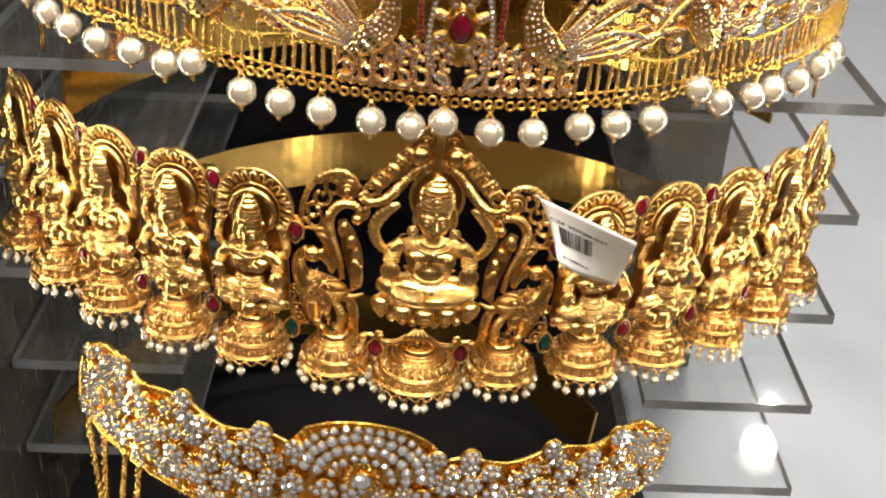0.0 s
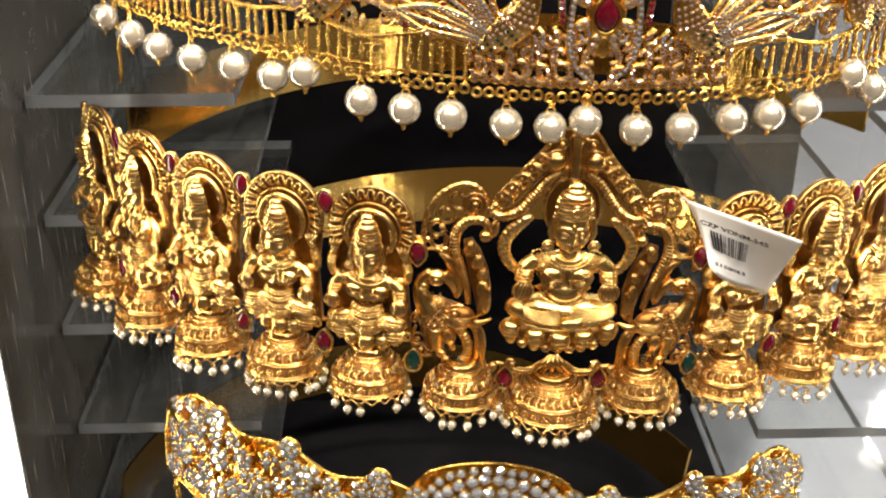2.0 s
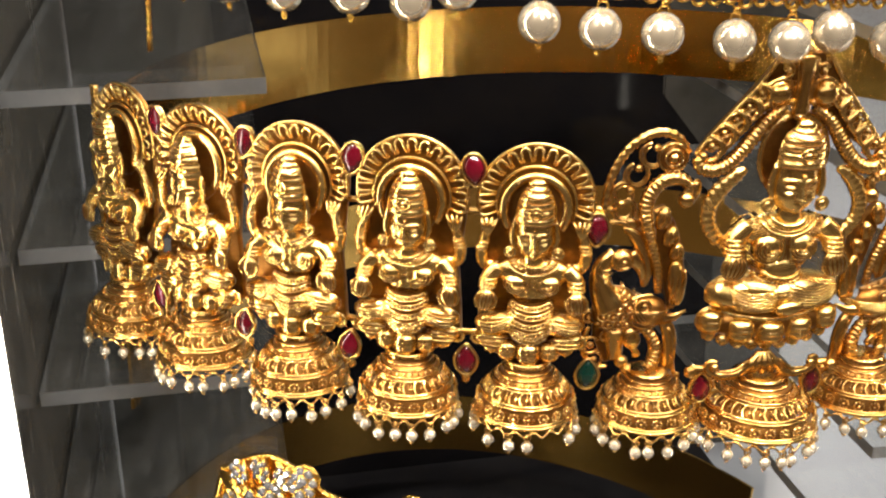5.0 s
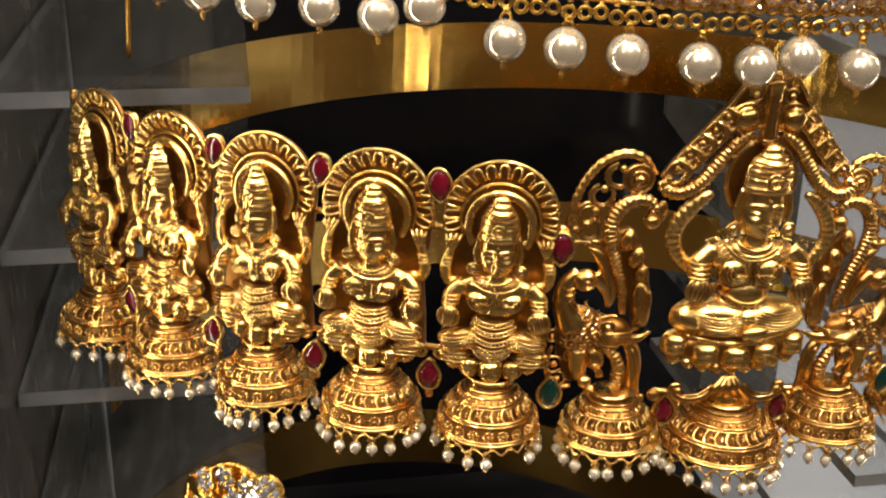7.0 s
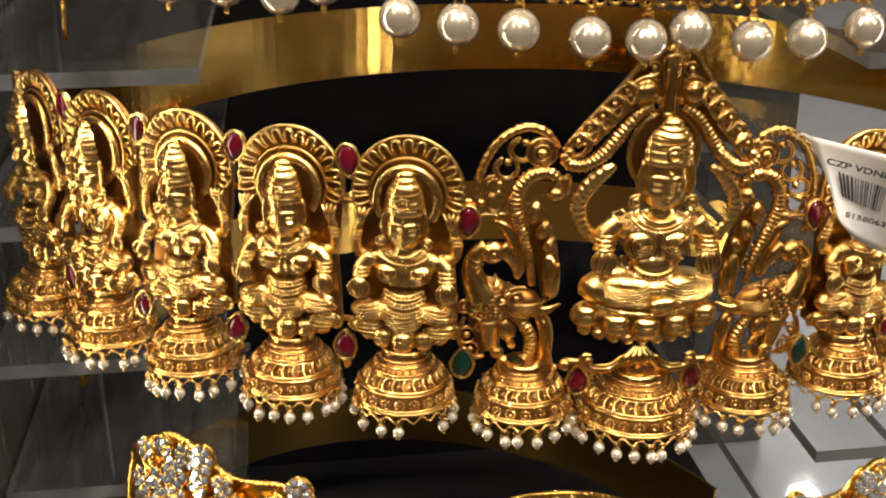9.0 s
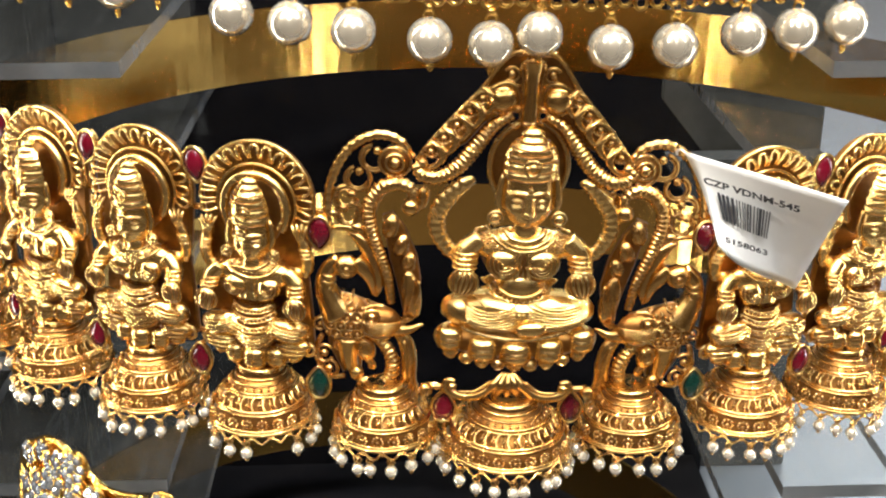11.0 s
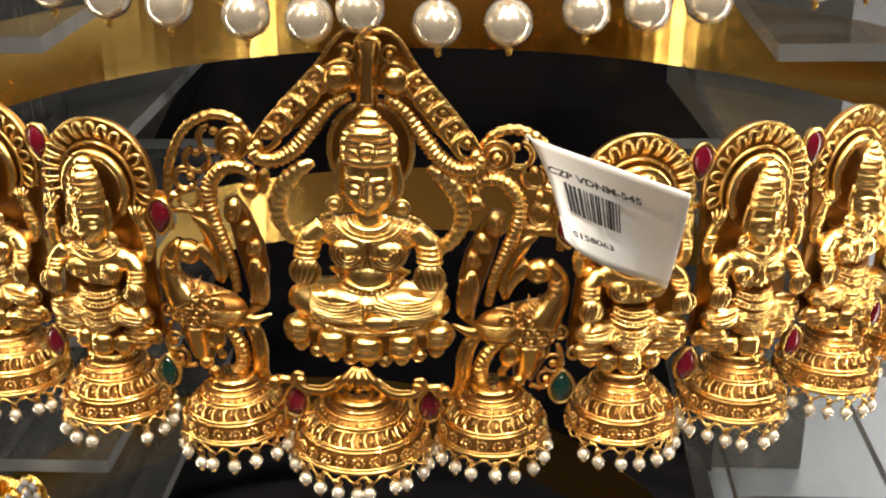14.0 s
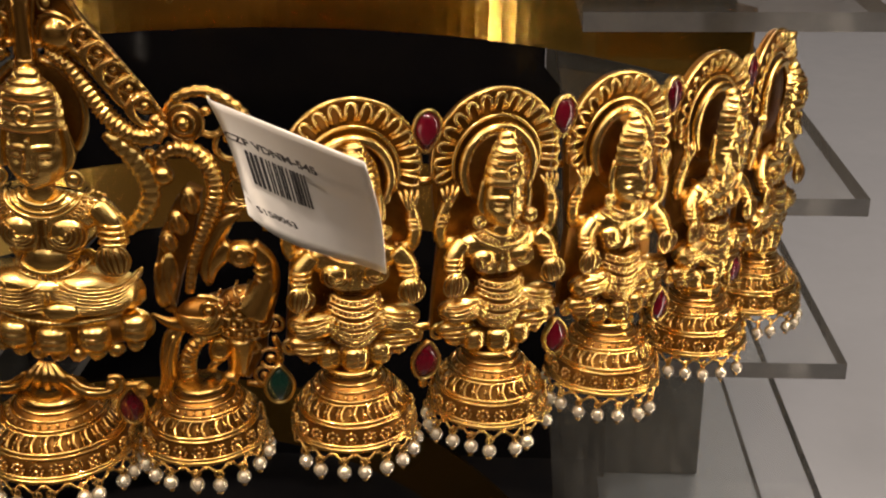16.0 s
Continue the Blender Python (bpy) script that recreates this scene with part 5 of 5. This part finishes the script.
# ---- the upper belt: open peacock work with hanging pearls ----
def upper_belt():
    bow, plain = Arc(0.1537, 0.1672, 0.147, 0.0033), Arc(0.1537, 0.1672, 0.147)
    belt = tagged(new("waist_belt"), "openwork yellow gold waist belt with stone-set peacocks and pearl fringe", "waist belt", "waist belts on the stand")
    belt.matrix_world = pose(0.0097, 0.4763, 1.264, 0, 1.83, 0)
    rng = random.Random(11)
    end = 176.0
    # rim of small rings
    ring = Geo()
    ring.ring((0, 0, 0), 1.25, 0.5, n=12, sides=6)
    ring_mesh = ring.mesh("rim_ring", GOLD_YELLOW)
    k = int(end / 3.3)
    for i in range(-k, k + 1):
        part("rim_ring", ring_mesh, belt, bow.site(i * 0.0033, 0.0004 * math.sin(i * 2.1), 0.001))
    # upright bars of the outer thirds
    bar = Geo()
    bar.tube([(0, 1.6, 0), (0, 12.0, 0)], 0.62, 6, 2, 0.22, 1.0)
    bar_mesh = bar.mesh("upright_bar", GOLD_YELLOW)
    for i in range(-k, k + 1):
        if abs(i) * 3.3 > 34:
            part("upright_bar", bar_mesh, belt, bow.site(i * 0.0033, 0.0, 0.0, rng.uniform(-5, 5)))
    rail = Geo()
    for s in (-1, 1):
        rail.tube([(s * q, 12.5 + 1.6 * math.sin(q / 6.0), 0.4) for q in range(34, 177, 4)], 0.75, 6, 3, 0.2, 1.1)
        rail.tube([(s * q, 43 - 8 * (q / 176) ** 2 + 1.5 * math.sin(q / 5.0), 0.2) for q in range(0, 177, 4)], 0.9, 6, 3, 0.2, 1.2)
        rail.tube([(s * q, 2.6, -0.6) for q in range(0, 177, 4)], 0.5, 5, 2)
    part("rail", rail.mesh("rail", GOLD_YELLOW, bow.bend), belt)
    # small stones along a curve
    gems, gold, pink, reds, greens = Geo(), Geo(), Geo(), Geo(), Geo()

    def stud(path, r, into, step=1.0, width=0.95, back=0.8):
        """A gold bar along a path set with a row of stones."""
        gold.tube([(u, v, w) for u, v, w in path], width, 6, 4)
        P = [Vector(p) for p in path]
        for a, b in zip(P, P[1:]):
            n = max(1, int((b - a).length / (2.0 * r * step)))
            for i in range(n):
                c = a.lerp(b, (i + 0.5) / n)
                into.gem((c.x, c.y, c.z + back), r, 6, 0.7, rng.uniform(0, 1))

    def curl(u, v, r, a0, a1, into, size=0.75, w=0.6, n=9, shrink=0.0):
        path = []
        for i in range(n + 1):
            a = radians(a0 + (a1 - a0) * i / n)
            q = r * (1 - shrink * i / n)
            path.append((u + q * math.cos(a), v + q * math.sin(a), w))
        stud(path, size, into)

    for s in (-1, 1):
        # scrolls over the rim in the middle
        for j in range(6):
            u = s * (5.0 + 5.6 * j)
            curl(u, 6.0 + 0.8 * (j % 2), 2.8, 90 - s * 20, 90 + s * 250, pink, 0.62, 0.8, shrink=0.35)
            stud([(u + s * 2.0, 8.0, 0.5), (u + s * 2.8, 12.0, 0.5), (u + s * 1.2, 15.5, 0.5)], 0.6, pink)
        for j in range(8):
            u = s * (3.2 + 4.1 * j)
            curl(u, 11.6 + 1.2 * (j % 2), 2.1, 270 - s * 30, 270 + s * 260, pink, 0.55, 0.2, shrink=0.4)
            curl(u + s * 1.8, 17.0 - 0.35 * j, 1.8, 90, 90 + s * 300, pink if j % 3 else gems, 0.5, 0.2, shrink=0.45)
            stud([(u, 3.6, 0.0), (u + s * 1.6, 9.0, 0.0), (u + s * 0.4, 15.0, 0.0), (u + s * 2.2, 20.0 - 0.4 * j, 0.0)], 0.5, pink)
        stud([(s * 2.0, 4.0, 0.4), (s * 7.0, 8.5, 0.4), (s * 9.2, 14.0, 0.4), (s * 9.0, 24.0, 0.6), (s * 7.2, 34.0, 0.6), (s * 3.0, 43.0, 0.6)], 0.75, gems)
        stud([(s * 11.4, 20.0, 0.6), (s * 12.0, 30.0, 0.6), (s * 11.2, 42.0, 0.6)], 0.8, reds)
        stud([(s * 5.0, 32.0, 0.8), (s * 4.4, 38.0, 0.8), (s * 1.6, 43.0, 0.8)], 0.7, greens)
        # tail feathers, fanned outwards behind each peacock
        for base, lift, n, size in ((26.0, 13.0, 11, 38.0), (78.0, 14.0, 10, 30.0), (112.0, 14.0, 9, 28.0), (144.0, 14.0, 8, 26.0)):
            for j in range(n):
                a = radians(8 + 72 * j / (n - 1))
                L = size * (0.75 + 0.25 * math.sin(j * 1.3))
                path = [(s * (base + L * t * math.cos(a * (1 - 0.25 * t)) * 0.95), min(42.0, lift + L * t * math.sin(a) * (0.95 - 0.15 * t)), 0.5 + 0.5 * math.sin(t * 3)) for t in (0.05, 0.3, 0.55, 0.8, 1.0)]
                stud(path, 0.55 + 0.08 * (j % 2), gems if j % 4 == 1 else pink)
                e = path[-1]
                gold.ell((e[0], e[1], e[2]), (1.5, 1.5, 0.9), 10, 6)
                (reds if j % 4 == 0 else pink).gem((e[0], e[1], e[2] + 0.7), 1.0, 8)
        # long swept plumes and hanging loops of stones
        for b0, v0, L, rise in ((24, 12, 34, 9), (30, 17, 30, 14), (46, 14, 30, 6), (58, 18, 26, 12), (88, 15, 30, 8), (96, 20, 26, 12), (118, 16, 30, 7), (136, 18, 30, 10)):
            path = [(s * (b0 + L * t), v0 + rise * math.sin(t * 2.6) + 2.0 * t, 1.0) for t in (0.0, 0.2, 0.4, 0.6, 0.8, 0.92)]
            stud(path, 0.6, pink if b0 % 4 else gems, 1.0, 1.1, 0.9)
            e = path[-1]
            curl(e[0], e[1] - 2.2, 2.2, 90, 90 - s * 300, pink, 0.5, 1.0, 9, 0.5)
        # fine gold wire behind the stones
        for j in range(150):
            u, v = s * rng.uniform(36, 175), rng.uniform(13, 41)
            q, a0 = rng.uniform(1.4, 3.4), rng.uniform(0, 6.28)
            gold.tube([(u + q * (1 - 0.12 * i) * math.cos(a0 + 0.8 * i), v + q * (1 - 0.12 * i) * math.sin(a0 + 0.8 * i), -0.8) for i in range(7)], 0.42, 5, 2)
        # a row of round collets over the rim
        for j in range(60):
            u = s * (1.5 + 2.95 * j)
            if abs(u) < 36:
                gold.ring((u, 3.4, 0.4), 1.1, 0.42, n=10, sides=5)
                pink.gem((u, 3.4, 0.5), 0.85, 6, 0.6, rng.uniform(0, 1))
        for j in range(120):
            u, v = s * rng.uniform(40, 174), rng.uniform(14, 40)
            curl(u, v, rng.uniform(1.6, 3.0), rng.uniform(0, 360), rng.uniform(400, 600), pink if j % 3 else gems, 0.5, -0.4, 8, 0.4)
        for j in range(60):
            u, v = s * rng.uniform(40, 174), rng.uniform(15, 39)
            gold.ell((u, v, 0.4), (1.1, 1.9, 0.9), 8, 6, rng.uniform(0, 180))
            (reds if j % 5 == 0 else pink).gem((u, v, 1.1), 0.8, 6)
    part("scrollwork", gold.mesh("scrollwork", GOLD_YELLOW, bow.bend), belt)
    part("white_stone_work", gems.mesh("white_stone_work", STONE, bow.bend), belt, label="rows of tiny white stones")["kind"] = "stuff"
    part("champagne_stone_work", pink.mesh("champagne_stone_work", STONE_PINK, bow.bend), belt, label="rows of tiny champagne stones")["kind"] = "stuff"
    part("red_stone_work", reds.mesh("red_stone_work", RUBY, bow.bend), belt, label="rows of tiny red stones")["kind"] = "stuff"
    part("green_stone_work", greens.mesh("green_stone_work", EMERALD, bow.bend), belt, label="rows of tiny green stones")["kind"] = "stuff"
    # the middle flower
    flower = Geo()
    for j in range(8):
        a = 2 * math.pi * j / 8 + 0.39
        flower.ell((6.4 * math.cos(a), 23.5 + 8.2 * math.sin(a), 1.0), (1.9, 2.9, 1.1), 10, 7, math.degrees(a) - 90)
    flower.ell((0, 23.5, 0.6), (5.4, 7.0, 1.2), 18, 8)
    flower.tube([(x, 23.5 + y, 2.0) for x, y in (pear(2 * math.pi * i / 18, 3.7, 5.2) for i in range(18))], 0.6, 6, 2, closed=True)
    flower.ell((0, 14.5, 0.8), (2.0, 3.4, 1.0))
    flower.ell((0, 34.5, 0.8), (1.4, 2.6, 1.0))
    one = part("flower", flower.mesh("flower", GOLD_YELLOW, bow.bend), belt, label="gold flower round a red stone")
    stone = Geo()
    stone.drop((0, 23.5, 1.6), 3.3, 4.8, 2.0)
    part("stone", stone.mesh("stone", RUBY, bow.bend), one, label="large pear-shaped red stone")
    petals = Geo()
    for j in range(8):
        a = 2 * math.pi * j / 8 + 0.39
        for q in (0.85, 1.15):
            petals.gem((6.4 * q * math.cos(a), 23.5 + 8.2 * q * math.sin(a), 1.9), 1.1, 6)
    part("petal_stone_work", petals.mesh("petal_stone_work", STONE_PINK, bow.bend), one)["kind"] = "stuff"

    # peacocks
    def peacock(s, base):
        g, st, gr = Geo(), Geo(), Geo()
        u0 = s * base
        d = -s
        body = [(u0 - d * 9.0, 12.0, 1.0), (u0 - d * 4, 15.5, 1.8), (u0 + d * 1, 21.0, 2.2), (u0 + d * 3.6, 27.5, 2.0), (u0 + d * 3.0, 34.0, 1.8), (u0 - d * 1.0, 38.4, 1.8)]
        rad = [1.2, 4.2, 5.2, 3.2, 1.9, 1.7]
        g.tube(body, rad, 12, 6, flat=0.5)
        g.ell((u0 - d * 3.0, 38.8, 2.0), (2.6, 2.3, 1.8), 14, 9)
        g.ring((u0 - d * 3.0, 39.0, 3.6), 1.3, 0.4, n=14)
        g.tube([(u0 - d * 4.6, 37.6, 2.0), (u0 - d * 6.0, 35.0, 2.0), (u0 - d * 5.6, 33.2, 2.0)], [1.2, 0.8, 0.25], 8, 4)
        for q in (-1, 0, 1):
            g.tube([(u0 - d * 2.4, 40.6, 2.0), (u0 - d * 2.4 + q * 1.4, 43.6, 2.0)], 0.3, 5, 2)
        g.ell((u0 - d * 9.6, 39.6, 1.6), (1.7, 1.9, 1.2))
        g.tube([(u0 - d * 9.6, 38.0, 1.4), (u0 - d * 9.8, 31.0, 1.4)], 0.7, 6, 3, 0.25, 1.0)
        gr.ell((u0 - d * 3.0, 39.0, 3.4), (0.9, 0.9, 0.7), 10, 6)
        P = [Vector(p) for p in body]
        for a, b, ra, rb in zip(P, P[1:], rad, rad[1:]):
            n = max(2, int((b - a).length / 1.5))
            for i in range(n):
                t = i / n
                c, r = a.lerp(b, t), ra + (rb - ra) * t
                side = Vector((-(b - a).y, (b - a).x, 0)).normalized()
                m = max(1, int(r / 0.8))
                for j in range(m):
                    x = (j - (m - 1) / 2) * 1.55 + 0.4 * (i % 2)
                    if abs(x) > r:
                        continue
                    e = c + side * x
                    w = e.z + 0.5 * math.sqrt(max(0.0, r * r - x * x))
                    (gr if (j < 3 and e.y < 19 and i % 2 == 0) else st).gem((e.x, e.y, w), 0.66, 6, 0.7, rng.uniform(0, 1))
        ob = part("peacock", g.mesh("peacock", GOLD_YELLOW, bow.bend), belt, label="gold peacock covered in tiny stones")
        part("stone_covering", st.mesh("stone_covering", STONE_PINK, bow.bend), ob)["kind"] = "stuff"
        part("dark_stone_work", gr.mesh("dark_stone_work", EMERALD, bow.bend), ob)["kind"] = "stuff"

    for s in (-1, 1):
        peacock(s, 24.0)
        peacock(s, 76.0)
    # hanging pearls
    bead = pearl_bead(4.6).mesh("pearl", PEARL)
    hook = Geo()
    hook.ring((0, 0.2, 0), 1.0, 0.3, n=14, sides=5)
    hook.ell((0, -1.2, 0), (0.9, 0.9, 0.9), 8, 6)
    hook.ring((0, -2.9, 0), 1.1, 0.3, n=14, sides=5, squash=1.2)
    hook.tube([(0, -3.6, 0), (0, -12.6, 0)], 0.3, 5, 2)
    hook.ell((0, -12.7, 0), (0.75, 0.6, 0.75), 8, 6)
    hook.ring((0, -13.4, 0), 0.42, 0.22, n=10, sides=5)
    hook_mesh = hook.mesh("hook", GOLD_YELLOW)
    for mm, lift in ((-179.1, 1.2), (-157.2, 1.2), (-141.2, 1.2), (-124.6, 1.2), (-107.9, 2.4), (-93.8, 2.1), (-83.6, 5.1), (-65.7, -0.6), (-52.5, -1.4), (-39.9, -2.0), (-24.8, -3.1), (-12.6, -3.4), (-2.9, -1.2), (10.7, -3.7), (24.0, -3.5), (38.8, -1.6), (50.7, -1.3), (63.6, -0.7), (78.3, 7.8), (88.6, 1.6), (104.7, 1.1), (115.3, 1.4), (132.0, 0.2), (150.9, -0.1), (158.3, 0), (168.8, 0)):
        one = part("pearl_drop", hook_mesh, belt, plain.site(mm * 0.001, -0.001 + lift * 0.001, 0.001, rng.uniform(-3, 3)), "large round pearl on a gold hook")
        part("pearl", bead, one, Matrix.Translation((0, 0, -0.0076)))
    part("hoop", hoop_mesh(0.1747, -0.0383, 0.1773, -0.0855, -0.089, 0.03, 0.0099), belt, label="plain polished brass back hoop")
    for s in (-1, 1):
        end_bar = Geo()
        end_bar.tube([(s * 176, -1, 0), (s * 178, 20, 0), (s * 176, 38, 0)], 1.3, 6, 4)
        end_bar.tube([(s * 178, 2, -2), (s * 179, -14, -3), (s * 180, -32, -3)], 0.8, 6, 4)
        part("end_bar", end_bar.mesh("end_bar", GOLD_YELLOW, bow.bend), belt)


upper_belt()


# ---- the lower belt: white stone flowers ----
def lower_belt():
    bow = Arc(0.145, 0.133, 0.112)
    belt = tagged(new("waist_belt"), "gold waist belt covered in clusters of sparkling white stones", "waist belt", "waist belts on the stand")
    belt.matrix_world = pose(-0.0185, 0.446, 1.0955, 0, 6.5, 0)
    rng = random.Random(21)
    ends = (-131.0, 143.0)

    def top(u):
        a = abs(u)
        return 23.5 + 15.0 * math.sqrt(max(0.0, 1 - (a / 27.0) ** 2)) if a < 26 else 23.0 + 2.0 * math.sin((a - 26) / 6.0) + (a - 26) * 0.05 - 0.018 * max(0.0, a - 108) ** 2

    def low(u):
        return -17.0 + 5.0 * (u / 135.0) ** 2

    gold, base = Geo(), Geo()
    # backing sheet with an uneven upper edge
    n = 120
    vs, fs = [], []
    for i in range(n + 1):
        u = ends[0] + (ends[1] - ends[0]) * i / n
        for v, w in ((low(u), -1.6), (top(u) + 0.8, -1.6), (top(u) + 0.8, -0.5), (low(u), -0.5)):
            vs.append((u, v, w))
    for i in range(n):
        for j in range(4):
            fs.append((4 * i + j, 4 * i + (j + 1) % 4, 4 * i + 4 + (j + 1) % 4, 4 * i + 4 + j))
    fs += [(0, 1, 2, 3), (4 * n, 4 * n + 1, 4 * n + 2, 4 * n + 3)]
    base.add(vs, fs, False)
    part("backing", base.mesh("backing", GOLD_YELLOW, bow.bend), belt)
    for k in (0, 1):
        gold.tube([(u, (top(u) + 0.9) if k else low(u), -0.2) for u in range(-131, 144, 3)], 0.75, 7, 2, 0.2, 1.6)
    gold.tube([(u, low(u) + 3.0, 0.2) for u in range(-131, 144, 3)], 0.8, 7, 2, 0.25, 1.6)
    for e in ends:
        d = math.copysign(1, e)
        gold.tube([(e, low(e), 0), (e + d * 1.5, 4, 0), (e - d, top(e), 0)], 1.3, 8, 5)
        gold.ell((e - d * 6, top(e) - 1.0, 0.2), (6.0, 2.8, 2.2), 14, 8, d * 12)

    def claw(u, v, w, r, g=None):
        """One stone in its gold collar."""
        g = g or gold
        g.ring((u, v, w + 0.1), r * 1.04, 0.4, n=8, sides=5)
        g.slot = 1
        g.gem((u, v, w + 0.3), r, 8, 0.75, rng.uniform(0, 1))
        g.slot = 0

    # fan over the middle
    fan = Geo()
    for q, n_st, r in ((9.6, 9, 1.5), (14.0, 12, 2.0), (18.4, 15, 2.0), (22.0, 19, 1.5)):
        for i in range(n_st):
            a = radians(6 + 168 * i / (n_st - 1))
            claw(1.14 * q * math.cos(a) + rng.uniform(-0.4, 0.4), 16.5 + q * math.sin(a) + rng.uniform(-0.4, 0.4), 3.4 - 0.06 * q + rng.uniform(-0.3, 0.3), r, fan)
    for i in range(16):
        a = 2 * math.pi * i / 16
        fan.tube([(3.8 * math.cos(a), 15.5 + 3.8 * math.sin(a), 1.5), (6.8 * math.cos(a), 15.5 + 6.8 * math.sin(a), 2.4)], [0.6, 0.9], 6, 2)
    fan.ell((0, 15.5, 1.0), (7.5, 7.5, 1.6), 20, 8)
    fan.ring((0, 15.5, 3.0), 4.0, 0.6, n=20)
    fan.slot = 1
    fan.gem((0, 15.5, 2.6), 3.7, 12, 0.6)
    pair = (GOLD_YELLOW, STONE)
    part("stone_fan", fan.mesh("stone_fan", pair, bow.bend), belt, label="fan of round white stones in gold collars")["kind"] = "stuff"
    # flowers: seven stones each, scattered evenly
    spots = []
    for _ in range(6000):
        u = rng.uniform(ends[0] + 5, ends[1] - 5)
        v = rng.uniform(low(u) + 7, top(u) - 1.5)
        if abs(u) < 24 and v > 12:
            continue
        r = rng.choice((3.6, 4.2, 4.9))
        if all((u - a) ** 2 + (v - b) ** 2 > ((r + c) * 0.8) ** 2 for a, b, c in spots):
            spots.append((u, v, r))
    for u, v, r in spots:
        w = rng.uniform(0.8, 2.8)
        turn = rng.uniform(0, 6.3)
        petals = rng.choice((5, 6, 6))
        g = Geo()
        g.ell((u, v, w - 1.0), (r * 0.95, r * 0.95, 1.2), 12, 6)
        for i in range(petals):
            a = turn + 2 * math.pi * i / petals
            claw(u + r * 0.66 * math.cos(a), v + r * 0.66 * math.sin(a), w, r * 0.31, g)
        claw(u, v, w + 0.7, r * 0.33, g)
        part("stone_flower", g.mesh("stone_flower", pair, bow.bend), belt)
    for _ in range(480):
        u = rng.uniform(ends[0] + 4, ends[1] - 4)
        v = rng.uniform(low(u) + 4, top(u) - 1)
        if abs(u) < 24 and v > 12:
            continue
        a, L = rng.uniform(0, 6.3), rng.uniform(2, 5)
        gold.tube([(u, v, 0.6), (u + L * 0.5 * math.cos(a), v + L * 0.5 * math.sin(a), 1.8), (u + L * math.cos(a + 0.5), v + L * math.sin(a + 0.5), 1.0)], [0.5, 0.9, 0.4], 6, 3)
        if rng.random() < 0.4:
            claw(u, v, 1.4, rng.uniform(0.8, 1.3))
    # small crests on the upper edge
    for u0 in (-38, -70, -100, 38, 70, 100):
        v0 = top(u0) + 2.2
        g = Geo()
        for i in range(6):
            a = 2 * math.pi * i / 6
            claw(u0 + 2.6 * math.cos(a), v0 + 2.6 * math.sin(a), 1.6, 1.35, g)
        claw(u0, v0, 2.2, 1.4, g)
        g.ell((u0, v0, 0.3), (4.0, 4.0, 1.2), 14, 7)
        part("stone_flower", g.mesh("stone_flower", pair, bow.bend), belt)
    part("mount", gold.mesh("mount", pair, bow.bend), belt, label="yellow gold claws, leaves and rims")
    # chains that hang from the ends
    link = Geo()
    link.ring((0, 0, 0), 1.15, 0.42, n=12, sides=6, squash=1.35)
    link_mesh = link.mesh("chain_link", GOLD_YELLOW)
    for s0, drop in ((-0.125, 0.075), (-0.112, 0.06), (-0.098, 0.06), (-0.09, 0.075)):
        x, y, ang = bow.at(s0)
        first = None
        for i in range(int(drop / 0.0024)):
            m = Matrix.Translation((x + 0.00012 * i * (1 if s0 < -0.1 else -0.3) * (3 if s0 < -0.12 else 1), y - 0.001, -0.0145 - 0.0024 * i)) @ Matrix.Rotation(ang + (math.pi / 2) * (i % 2), 4, "Z")
            if first is None:
                first = part("chain", link_mesh, belt, m, "fine hanging gold chain")
                inv = m.inverted()
            else:
                part("chain_link", link_mesh, first, inv @ m)
    part("hoop", hoop_mesh(0.15, -0.02, 0.18, -0.108, -0.11, 0.03), belt, label="plain polished brass back hoop")


lower_belt()
